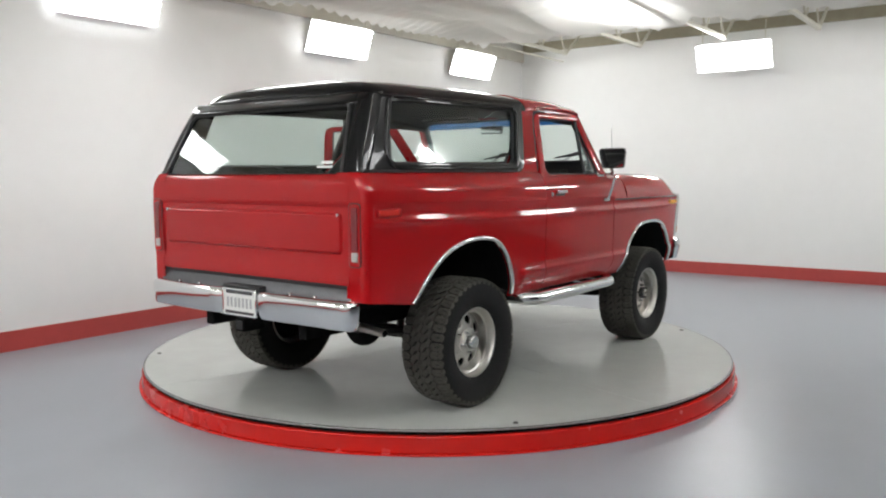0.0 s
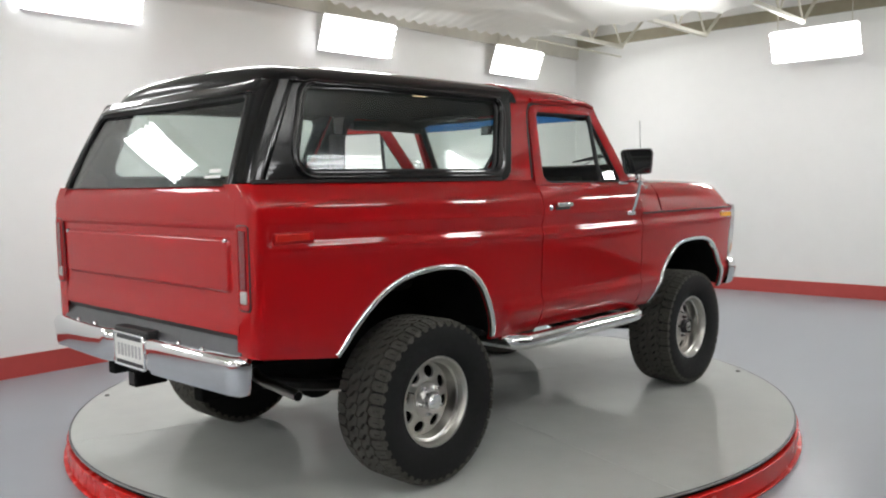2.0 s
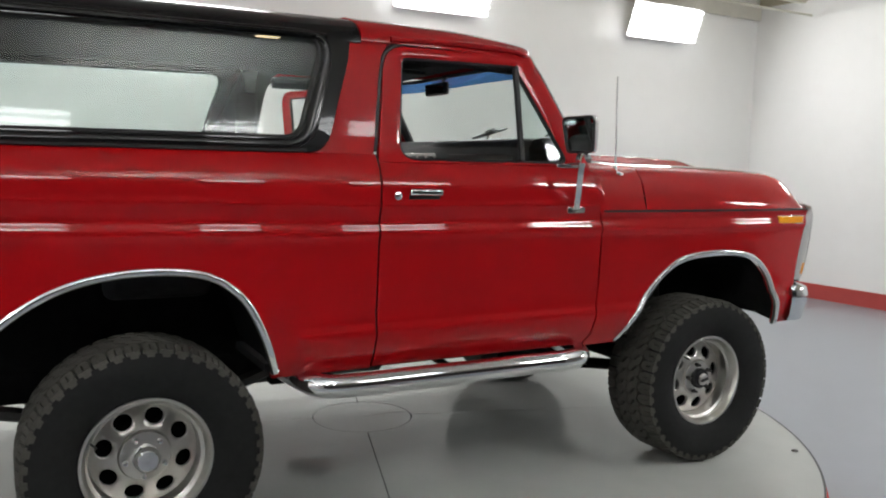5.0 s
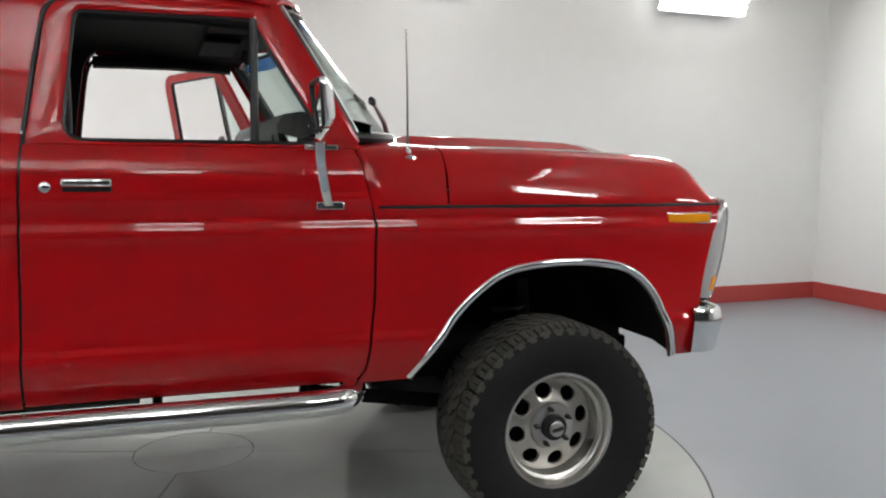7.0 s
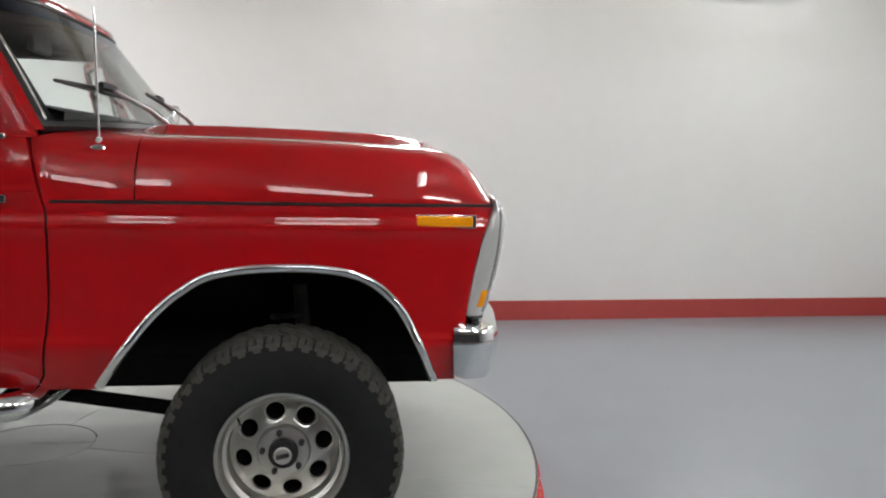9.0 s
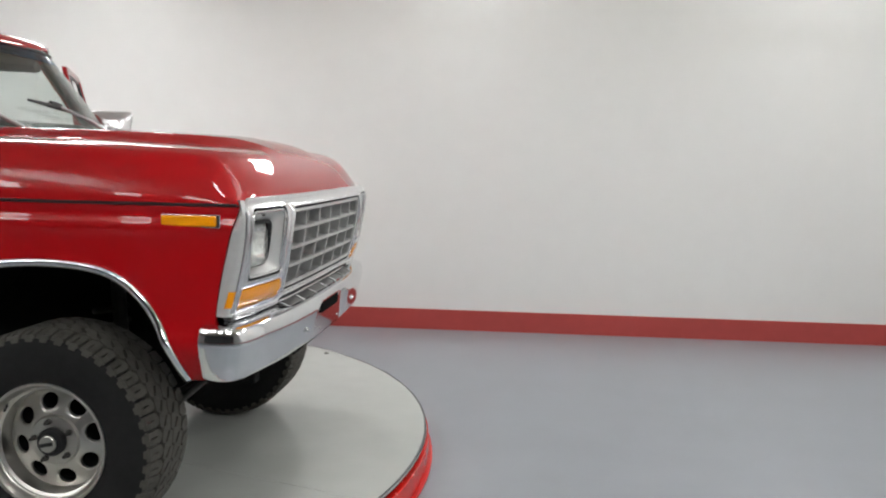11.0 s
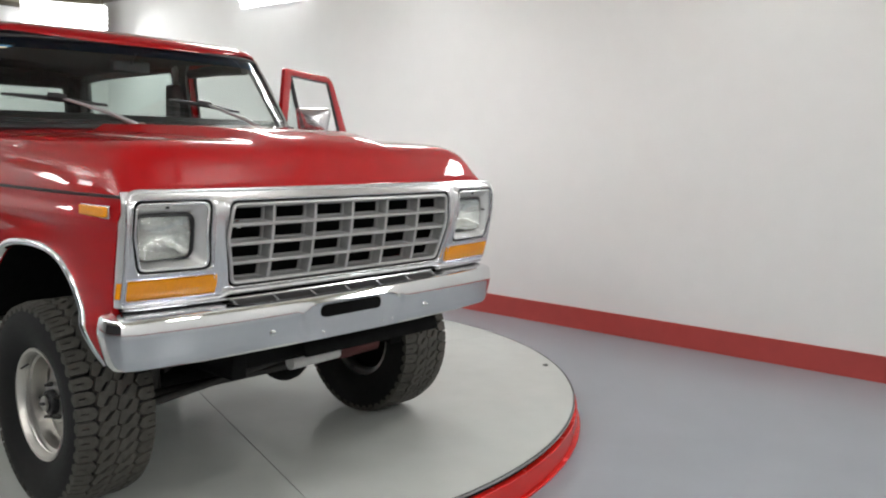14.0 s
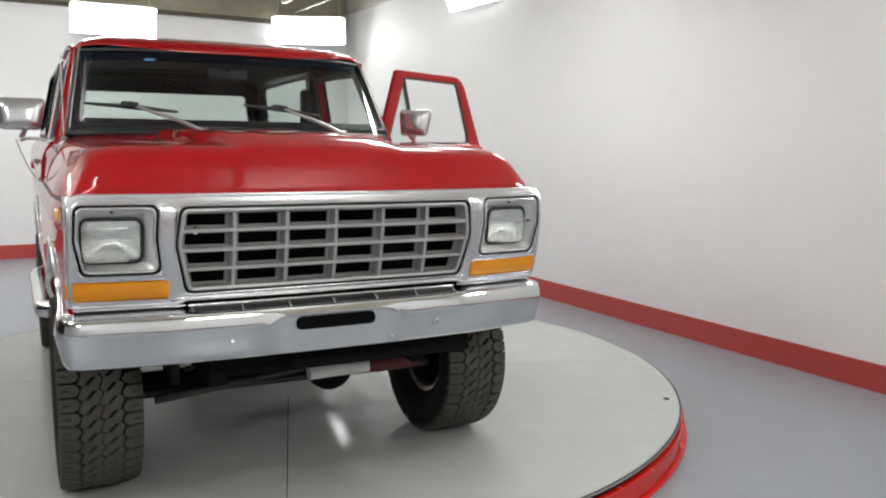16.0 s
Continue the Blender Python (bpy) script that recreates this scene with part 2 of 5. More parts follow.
def rounded(corners, r, n=6):
    """The outline of a polygon with rounded corners, n + 1 points a corner."""
    out = []
    c = [Vector(p) for p in corners]
    rs = r if isinstance(r, (list, tuple)) else [r] * len(c)
    for i, p in enumerate(c):
        a, b = c[i - 1], c[(i + 1) % len(c)]
        da, db = (a - p).normalized(), (b - p).normalized()
        half = math.acos(max(-1, min(1, da.dot(db)))) / 2
        d = min(rs[i] / math.tan(half), 0.49 * min((a - p).length, (b - p).length))
        s, e = p + da * d, p + db * d
        for k in range(n + 1):
            f = k / n
            out.append(s * (1 - f) ** 2 + p * 2 * f * (1 - f) + e * f * f)
    return out


def table(t, x):
    """Linear reading of a table of (key, value)."""
    if x <= t[0][0]:
        return t[0][1]
    for (a, u), (b, v) in zip(t[:-1], t[1:]):
        if x <= b:
            return u + (v - u) * (x - a) / (b - a)
    return t[-1][1]


def smooth(x):
    x = max(0.0, min(1.0, x))
    return x * x * (3 - 2 * x)


FLOOR, DECK = 0.05, 0.20

# ---------------------------------------------------------------- room
TURN = math.atan(0.03)
CORNER = Matrix.Translation((8.64, 4.12, 0)) @ Matrix.Rotation(TURN, 4, "Z")   # x along the far wall, y into it
LONG, DEEP, HIGH = 14.8, 14.6, 4.25


def room_box(x0, x1, y0, y1, z0, z1, name, mat, label, category="wall", kind="structure"):
    bm = one_box(((x0 + x1) / 2, (y0 + y1) / 2, (z0 + z1) / 2), (x1 - x0, y1 - y0, z1 - z0))
    bmesh.ops.transform(bm, matrix=CORNER, verts=bm.verts[:])
    return tagged(finish(name, bm, mat, smooth=False), label, category, kind=kind)


room_box(-LONG - 0.2, 0.2, -DEEP - 0.2, 0.2, FLOOR - 0.2, FLOOR, "floor", FLOORPAINT, "glossy grey painted concrete showroom floor", "floor")
room_box(-LONG, 0, 0, 0.2, FLOOR, HIGH, "wall_north", WALLPAINT, "plain white painted wall behind the turntable")
room_box(0, 0.2, -DEEP, 0.2, FLOOR, HIGH, "wall_east", WALLPAINT, "plain white painted end wall facing the truck")
room_box(-LONG - 0.2, -LONG, -DEEP, 0.2, FLOOR, HIGH, "wall_west", WALLPAINT, "plain white painted end wall behind the truck")
# unseen wall closes the room and darkens what the truck's side mirrors
room_box(-LONG - 0.2, 0.2, -DEEP - 0.2, -DEEP, FLOOR, HIGH, "wall_south", DARKWALL, "unseen plain dark grey wall added to deepen reflections in the truck")
room_box(-LONG - 0.2, 0.2, -DEEP - 0.2, 0.2, HIGH, HIGH + 0.2, "ceiling", CEIL, "cream metal ceiling deck over open joists", "ceiling")
BB = 0.19
room_box(-LONG + 0.012, -0.012, -0.012, 0, FLOOR, FLOOR + BB, "baseboard", BASERED, "red painted baseboard along the white wall", "baseboard")
room_box(-0.012, 0, -DEEP + 0.012, 0, FLOOR, FLOOR + BB, "baseboard", BASERED, "red painted baseboard along the white wall", "baseboard")
room_box(-LONG, -LONG + 0.012, -DEEP + 0.012, 0, FLOOR, FLOOR + BB, "baseboard", BASERED, "red painted baseboard along the white wall", "baseboard")
room_box(-LONG + 0.012, -0.012, -DEEP, -DEEP + 0.012, FLOOR, FLOOR + BB, "baseboard", BASERED, "red painted baseboard along the white wall", "baseboard")


def joist(y, z=3.62):
    """An open web bar joist along the room."""
    th = base("ceiling_joist", CORNER @ Vector((-LONG / 2, y, z)), "cream painted open web steel ceiling joist", "joist", "ceiling joists", "structure")
    x0, x1, top = -LONG + 0.02, -0.02, 4.2
    def put(name, bm, mat=JOIST):
        bmesh.ops.transform(bm, matrix=CORNER, verts=bm.verts[:])
        return part(name, bm, mat, th, smooth=False)
    put("top_chord", one_box(((x0 + x1) / 2, y, top), (x1 - x0, 0.07, 0.05)))
    put("bottom_chord", one_box(((x0 + x1) / 2 , y, z), (x1 - x0 - 1.6, 0.06, 0.045)))
    bm = bmesh.new()
    n = 16
    for i in range(n):
        a = x0 + 0.8 + (x1 - x0 - 1.6) * i / n
        b = a + (x1 - x0 - 1.6) / n
        m = (a + b) / 2
        tube(bm, [(a, y, z), (m, y, top)], 0.013, seg=6)
        tube(bm, [(m, y, top), (b, y, z)], 0.013, seg=6)
    for s, e in ((x0, x0 + 0.8), (x1, x1 - 0.8)):
        tube(bm, [(s, y, top), (e, y, z)], 0.022, seg=6)
    put("web", bm)
    return th


for k in range(11):
    joist(-1.32 - 1.28 * k)

room_box(-LONG, 0, -0.06, -0.001, 3.66, 3.86, "trim", LEDGER, "pale ledger beam along the top of the wall", "beam")
room_box(-LONG + 0.001, -LONG + 0.06, -DEEP + 0.001, -0.062, 3.48, HIGH - 0.001, "trim", BEAM, "tan panelling above the white wall", "panelling")
room_box(-LONG + 0.001, -LONG + 0.09, -DEEP + 0.001, -0.062, 3.425, 3.478, "trim", BROWN, "dark brown ledge along the top of the white wall", "ledge")
room_box(-0.05, -0.001, -DEEP + 0.001, -0.062, 3.82, 3.98, "trim", BEAM, "tan ledger beam along the top of the wall", "beam")
CONDUIT = bmesh.new()
tube(CONDUIT, [CORNER @ Vector((-LONG + 0.1, -0.9, 3.60)), CORNER @ Vector((-0.1, -0.9, 3.60))], 0.014, seg=8)
tagged(finish("conduit", CONDUIT, JOIST), "thin cream electrical conduit under the ceiling joists", "conduit")


def cloth():
    """A white sheet hung below the joists, sagging between its ties."""
    rows = []
    nx, ny = 220, 70
    for i in range(nx + 1):
        r = []
        for j in range(ny + 1):
            x, y = -3.2 + 9.0 * i / nx, -5.0 + 7.9 * j / ny
            edge = min(i / 3, (nx - i) / 3, j * 0.8, (ny - j) * 0.8) / 8
            droop = -0.09 * math.exp(-edge * 1.4) * (0.7 + 0.3 * math.sin(x * 2.3 + j * 0.7))
            sag = 0.045 * abs(math.sin(math.pi * (y + 0.2) / 1.28)) + 0.03 * abs(math.sin(math.pi * x / 2.2))
            wr = 0.012 * noise.noise(Vector((x * 2.1, y * 6.0, 0))) + 0.012 * math.sin(y * 17 + 2 * math.sin(x * 2))
            wr += 0.022 * math.exp(-(2.9 - y) / 0.22) * math.sin(x * 34 + 3 * math.sin(x * 1.7)) + 0.018 * math.exp(-(5.8 - x) / 0.25) * math.sin(y * 30 + 2 * math.sin(y * 2))
            r.append(Vector((x + 0.25 * noise.noise(Vector((y, 3, 0))), y + 0.05 * noise.noise(Vector((x * 2, 0, 0))), 3.62 - sag + droop + wr)))
        rows.append(r)
    bm = bmesh.new()
    grid(bm, rows)
    ob = finish("ceiling_cloth", bm, CLOTH, sharp=80)
    tagged(ob, "white cloth sheet hung under the ceiling joists", "cloth")
    return ob


cloth()


def lamp_panel(place, aim, width=1.08, tall=0.41, tubes=6, glow=TUBEGLOW, group="studio light panels", cable=True, watts=None):
    """A hanging light panel with bare tubes that looks at aim; some are added unseen fill."""
    m = look(place, aim)
    th = base("light_panel", place, "lit white fluorescent light panel hung from the ceiling joists, in view or added unseen", "light panel", group)
    def put(name, bm, mat, label="", **k):
        bmesh.ops.transform(bm, matrix=m, verts=bm.verts[:])
        return part(name, bm, mat, th, label, **k)
    bm = bmesh.new()
    box(bm, (0, 0, 0.05), (width - 0.05, tall, 0.02))
    for s in (-1, 1):
        box(bm, (0, s * (tall / 2 + 0.004), 0.036), (width - 0.05, 0.008, 0.05))
        box(bm, (s * (width / 2 - 0.035), 0, 0.024), (0.012, tall - 0.004, 0.05))
    put("housing", bm, WHITEMETAL, smooth=False)
    for k in range(tubes):
        y = (k + 0.5) / tubes * tall - tall / 2
        bm = bmesh.new()
        tube(bm, [(-width / 2 + 0.0, y, 0.0), (width / 2 - 0.0, y, 0.0)], tall / tubes * 0.33, seg=10)
        put("lamp_tube", bm, glow, "glowing white lamp tube")
    ld = bpy.data.lights.new("panel_light", "AREA")
    ld.shape, ld.size, ld.size_y, ld.energy, ld.color = "RECTANGLE", width * 0.94, tall * 0.92, watts or PANEL_WATTS, (0.995, 1.0, 0.985)
    lo = new("panel_light", ld)
    lo.parent = th
    lo.matrix_parent_inverse = th.matrix_basis.inverted()
    lo.matrix_basis = m @ Matrix.Translation((0, 0, -tall / tubes * 0.36))
    if cable:
        for s in (-1, 1):
            a = m @ Vector((s * width * 0.42, tall / 2, 0.05))
            part("hanger", one_tube([a, (a.x, a.y, 4.22)], 0.006, seg=6), JOIST, th)
    return th


lamp_panel((0.42, 3.74, 3.41), (0.5, 0.4, 2.2), watts=9.0)
lamp_panel((3.66, 3.78, 3.41), (3.6, 0.4, 2.2), watts=25.0)
lamp_panel((6.74, 3.83, 3.41), (6.8, 0.6, 2.2), watts=30.0)
lamp_panel((-2.20, 3.66, 3.44), (-2.1, 0.4, 2.2), watts=4.0)
lamp_panel((8.10, 0.13, 3.36), (4.6, 0.1, 2.1), watts=24.0)
lamp_panel((-5.72, 0.17, 3.25), (-1.2, 0.2, 1.3), watts=58.0)
lamp_panel((-5.75, 2.90, 3.31), (-1.5, 0.9, 1.5), watts=12.0)
# three overhead panels added out of view to brighten deck and end walls
lamp_panel((0.6, 1.7, 3.36), (0.6, 1.701, 1.0), width=1.2, tall=0.6, watts=FILL_WATTS)
lamp_panel((3.7, -2.2, 3.36), (8.0, -1.5, 0.8), width=1.2, tall=0.3, watts=FILL_WATTS)
lamp_panel((-2.4, -1.9, 3.36), (-4.6, -1.6, 1.0), width=1.2, tall=0.6, watts=FILL_WATTS * 1.7)
for x, w in ((-2.75, 0.96), (-0.42, 0.96), (1.3, 0.5), (2.8, 0.96)):
    lamp_panel((x, -4.4, 3.40), (x * 0.9 + 0.1, -1.0, 1.6), width=w, watts=NEAR_WATTS * w)
lamp_panel((4.65, -4.4, 3.40), (6.9, 1.5, 1.6), watts=30.0)
# panels above the cloth; the first is added to brighten its front edge
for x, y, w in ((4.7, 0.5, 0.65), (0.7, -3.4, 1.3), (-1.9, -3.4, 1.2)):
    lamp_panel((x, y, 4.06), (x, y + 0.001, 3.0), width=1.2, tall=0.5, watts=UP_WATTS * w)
# two unseen panels added as fill near the ends of the room
lamp_panel((8.05, -4.6, 3.42), (5.6, 1.0, 1.0), watts=27.0)
lamp_panel((-5.6, -4.6, 3.42), (-2.4, -3.0, 1.8), watts=12.0)

# ---------------------------------------------------------------- turntable
CX, CY, RAD = 1.37, 0.40, 2.42
table_base = base("turntable", (CX, CY, FLOOR), "round light grey vehicle turntable with a red painted rim", "turntable", kind="structure")


def ring_wall(r0, r1, z0, z1, seg=160):
    bm = bmesh.new()
    rows = []
    for k in range(seg + 1):
        a = 2 * math.pi * k / seg
        c, s = math.cos(a), math.sin(a)
        rows.append([Vector((CX + r * c, CY + r * s, z)) for r, z in ((r0, z0), (r1, z0), (r1, z1), (r0, z1), (r0, z0))])
    grid(bm, rows)
    return weld(bm)


def plate_sector(a0, a1, r0, r1, z0, z1):
    """A quarter of the deck, with a narrow joint at its edges."""
    bm = bmesh.new()
    n = 40
    gap = 0.002
    top = []
    for k in range(n + 1):
        row = []
        for r in (r0, r1):
            e = gap / r
            a = a0 + e + (a1 - a0 - 2 * e) * k / n
            row.append(Vector((CX + r * math.cos(a), CY + r * math.sin(a), z1)))
        top.append(row)
    grid(bm, top)
    return thick(bm, Vector((0, 0, z0 - z1)))


part("skirt", ring_wall(RAD - 0.05, RAD + 0.012, FLOOR + 0.012, FLOOR + 0.112), RIMRED, table_base, "glossy red painted skirt", bevel=0.004)
part("skirt_foot", ring_wall(RAD - 0.05, RAD + 0.034, FLOOR, FLOOR + 0.011), RIMRED, table_base, "red foot flange of the skirt", bevel=0.003)
# black ring that puts the shade below the deck edge into its colour
part("skirt_core", ring_wall(0.5, RAD - 0.02, FLOOR + 0.01, DECK - 0.012), DARK, table_base, "black core painting the shade in the gap under the deck")
part("edge_band", ring_wall(RAD - 0.012, RAD, DECK - 0.013, DECK - 0.003), EDGEMETAL, table_base, "bare bright metal edge band", bevel=0.002)
part("edge_joint", ring_wall(RAD - 0.014, RAD - 0.001, DECK - 0.0028, DECK - 0.0006), TRIM, table_base, "thin dark line along the deck edge")
SEAM = radians(-17)
for k in range(4):
    part("deck_plate", plate_sector(SEAM + k * math.pi / 2, SEAM + (k + 1) * math.pi / 2, 0.283, RAD - 0.012, DECK - 0.012, DECK), DISC, table_base, smooth=False)
part("hub_plate", plate_sector(0, 2 * math.pi, 0.001, 0.278, DECK - 0.012, DECK - 0.001), DISC, table_base, "round hub plate", smooth=False)
for a in (136, 229, 321, 51):
    bm = bmesh.new()
    r = bmesh.ops.create_cone(bm, cap_ends=True, segments=12, radius1=0.018, radius2=0.014, depth=0.006)
    bmesh.ops.translate(bm, vec=(CX + 2.34 * math.cos(radians(a)), CY + 2.34 * math.sin(radians(a)), DECK + 0.003), verts=r["verts"])
    part("deck_bolt", bm, STEEL, table_base, "small dark bolt head")

# ---------------------------------------------------------------- the truck
truck = base("truck", (1.32, 0, DECK), "glossy red lifted two-door truck with black hardtop on the turntable", "truck")

LOW_SIDE = [(0.84, 0.922), (0.865, 0.938), (0.90, 0.955), (0.94, 0.970), (0.965, 0.9775), (0.985, 0.9808), (0.998, 0.9812), (1.008, 0.9800), (1.018, 0.9762), (1.030, 0.9715), (1.045, 0.9690), (1.06, 0.9685), (1.08, 0.9685), (1.2, 0.970), (1.34, 0.9745), (1.358, 0.977)]
LOW_FLAT = [(0.84, 0.922), (0.90, 0.948), (0.94, 0.957), (0.985, 0.9640), (1.03, 0.9675), (1.06, 0.9685), (1.09, 0.9685)]
GROOVE = [(1.366, 0.9795), (1.374, 0.9808), (1.384, 0.9795), (1.400, 0.9735), (1.410, 0.9700), (1.417, 0.9682), (1.424, 0.9678), (1.431, 0.9684), (1.450, 0.9730), (1.470, 0.9780), (1.479, 0.9803), (1.485, 0.9812), (1.491, 0.9806), (1.497, 0.9792), (1.504, 0.9778)]
HIGH_SIDE = [(1.514 + 0.166 * k / 12, 0.9768 - 0.0768 * (k / 12) ** 2.3) for k in range(13)] + [(1.70, 0.893), (2.12, 0.805)]
PROFILE = LOW_SIDE + GROOVE + HIGH_SIDE
FILLED = LOW_SIDE + [(1.366, 0.9785), (1.43, 0.9812)] + HIGH_SIDE
ZS = [0.84, 0.852, 0.865, 0.88, 0.90, 0.92, 0.94, 0.965, 0.985, 0.998, 1.008, 1.013, 1.018, 1.024, 1.03, 1.037, 1.045, 1.06, 1.08, 1.14, 1.20, 1.26, 1.30, 1.34, 1.358] + [z for z, y in GROOVE] + [z for z, y in HIGH_SIDE[:13]]
ARCH_F = spline([(2.065, 0, 0.845), (2.107, 0, 0.905), (2.217, 0, 1.055), (2.326, 0, 1.158), (2.451, 0, 1.22), (2.684, 0, 1.238), (2.88, 0, 1.213), (3.0, 0, 1.13), (3.077, 0, 1.0), (3.138, 0, 0.852)], 60)
ARCH_R = spline([(-0.60, 0, 0.925), (-0.478, 0, 1.064), (-0.325, 0, 1.178), (-0.164, 0, 1.237), (0.03, 0, 1.255), (0.206, 0, 1.23), (0.325, 0, 1.143), (0.40, 0, 1.0), (0.445, 0, 0.86)], 60)


def rise(x, z):
    """How far the swage line climbs towards the tail."""
    return 0.035 * min(1.0, max(0.0, (0.80 - x) / 1.75)) * smooth((z - 1.10) / 0.24) * smooth((1.68 - z) / 0.17)


def side_y(x, z):
    z0 = z
    for k in range(4):
        z0 = z - rise(x, z0)
    g = smooth((x + 0.968) / 0.028)
    y = table(PROFILE, z0) * g + table(FILLED, z0) * (1 - g)
    if z0 < 1.09:
        k = smooth((x - 0.50) / 0.05)
        y = y * k + table(LOW_FLAT, z0) * (1 - k)
    if x > 2.9:
        y -= 0.03 * ((x - 2.9) / 0.43) ** 2
    return y


def arch_low(x, low):
    for a in (ARCH_F, ARCH_R):
        if a[0].x < x < a[-1].x:
            return max(low, table([(p.x, p.z) for p in a], x))
    return low


def low_z(x):
    if x < -0.6:
        z = 0.985 + (x + 1.02) * (0.925 - 0.985) / 0.42
    elif x > 3.1:
        z = 0.858
    else:
        z = 0.845
    return arch_low(x, z)


def side_sheet(s, cols, zs, bottom, top, deep=0.022):
    """A body side panel. cols: (x at each height or x, inset)."""
    bm = bmesh.new()
    rows = []
    for c in cols:
        r = []
        for z in zs:
            x = c[0](z) if callable(c[0]) else c[0]
            zz = min(max(z + rise(x, z), bottom(x)), top(x))
            r.append(Vector((x, s * (side_y(x, zz) - c[1]), zz)))
        rows.append(r)
    grid(bm, rows)
    weld(bm)
    return thick(bm, Vector((0, -s * deep, 0)))


def span(a, b, n):
    return [a + (b - a) * i / (n - 1) for i in range(n)]


def front_edge(z):
    return table([(0.85, 3.252), (1.05, 3.250), (1.107, 3.252), (1.23, 3.274), (1.35, 3.302), (1.45, 3.334)], z)


def door_rear(z):
    return table([(0.84, 0.838), (1.45, 0.852), (1.68, 0.862), (2.1, 0.898)], z)


def door_front(z):
    return table([(0.84, 1.862), (0.90, 1.90), (1.145, 1.927), (1.40, 1.929), (1.46, 1.918), (1.60, 1.885), (1.68, 1.855)], z)


def blend(f, g, u):
    return lambda z: f(z) * (1 - u) + g(z) * u


GAP = 0.004
FENDER_TOP, BELT = 1.449, 1.682


def quarter(s):
    cols = [((lambda z: door_rear(z) - GAP), 0.0)]
    cols += [(x, 0.0) for x in span(0.80, 0.47, 15)]
    cols += [(p.x, 0.0) for p in reversed(ARCH_R)]
    cols += [(x, 0.0) for x in (-0.66, -0.75, -0.85, -0.92, -0.938, -0.944, -0.95, -0.956, -0.962, -0.9685)]
    for k in range(1, 9):
        a = k / 8 * math.pi / 2
        cols.append((-0.97 - 0.05 * math.sin(a), 0.05 * (1 - math.cos(a))))
    cols.append((-1.0201, 0.112))
    p = part("quarter_panel", side_sheet(s, cols, ZS, low_z, lambda x: BELT), RED, truck, "glossy red rear quarter panel", sharp=25)
    return p


def fender(s):
    cols = [((lambda z: door_front(z) + GAP), 0.0), (1.96, 0), (2.0, 0), (2.04, 0)]
    cols += [(p.x, 0.0) for p in ARCH_F]
    cols += [(blend(lambda z: 3.145, front_edge, u), 0.0) for u in (0.1, 0.35, 0.65, 0.9, 1.0)]
    return part("fender", side_sheet(s, cols, [z for z in ZS if z < FENDER_TOP - 0.002] + [FENDER_TOP], low_z, lambda x: FENDER_TOP), RED, truck, "glossy red front fender", sharp=25)


def arch_trim(s, arch):
    """A bright lip round the wheel opening."""
    rows = []
    n = len(arch)
    for i, p in enumerate(arch):
        t = (arch[min(i + 1, n - 1)] - arch[max(i - 1, 0)]).normalized()
        nrm = Vector((-t.z, 0, t.x))
        y = side_y(p.x, p.z)
        r = []
        for out, up in ((-0.004, 0.006), (0.004, 0.012), (0.014, 0.013), (0.023, 0.009), (0.025, 0.001), (0.024, -0.004), (-0.004, -0.012)):
            q = p + nrm * out
            r.append(Vector((q.x, s * (side_y(q.x, q.z) + up if out > 0 else y + up), q.z)))
        rows.append(r)
    bm = bmesh.new()
    grid(bm, rows, close=True)
    weld(bm)
    part("wheel_arch_trim", bm, CHROME, truck, "bright chrome wheel arch trim", sharp=60)


def wheel_liner(s, arch):
    """The black inner arch that the tyre stands in."""
    bm = bmesh.new()
    rows = []
    for p in arch[::3] + [arch[-1]]:
        q = Vector((p.x, 0, p.z + 0.012))
        rows.append([Vector((q.x, s * y, q.z + (0.0 if y > 0.8 else 0.03))) for y in (0.945, 0.80, 0.6, 0.46)])
    grid(bm, rows)
    weld(bm)
    thick(bm, Vector((0, 0, 0.012)))
    part("wheel_liner", bm, DARK, truck, "black inner wheel arch")
    x0, x1 = arch[0].x, arch[-1].x
    part("inner_fender", one_box(((x0 + x1) / 2, s * 0.45, 1.05), (x1 - x0 + 0.1, 0.02, 0.5)), DARK, truck, "black inner fender")


for s in (-1, 1):
    quarter(s)
    fender(s)
    arch_trim(s, ARCH_F)
    arch_trim(s, ARCH_R)
    wheel_liner(s, ARCH_F)
    wheel_liner(s, ARCH_R)


# doors: the skin, its window frame, glass, vent pane and fittings
def frame_y(z):
    return table([(1.649, 0.9195), (1.67, 0.906), (1.70, 0.894), (2.12, 0.805)], z)


def ring_sheet(outer, inner, fy, s, deep, mids=(0.5,), lift=0.0):
    """A flat ring between two outlines of equal length in x and z, laid on the side surface."""
    bm = bmesh.new()
    rows = []
    for u in (0.0, *mids, 1.0):
        r = []
        for a, b in zip(outer, inner):
            p = a.lerp(b, u)
            r.append(Vector((p.x, s * (fy(p.z) + (lift if 0 < u < 1 else 0)), p.z)))
        rows.append(r)
    grid(bm, rows, close=True)
    weld(bm)
    return thick(bm, Vector((0, -s * deep, 0)))


def pane(outline, fy, s, inset=0.0, deep=0.004):
    bm = bmesh.new()
    bm.faces.new([bm.verts.new((p.x, s * (fy(p.z) - inset), p.z)) for p in outline])
    return thick(bm, Vector((0, -s * deep, 0)))


def outline_path(outline, fy, s, lift=0.0):
    return [Vector((p.x, s * (fy(p.z) + lift), p.z)) for p in outline]


for s in (-1, 1):
    for edge, hi in ((door_rear, 1.672), (door_front, 1.44)):
        path = [(edge(z), s * (side_y(edge(z), z) - 0.022), z) for z in span(0.87, hi, 26)]
        part("shut_line", one_tube(path, 0.014, seg=6), TRIM, truck, "black seal in the door shut line")

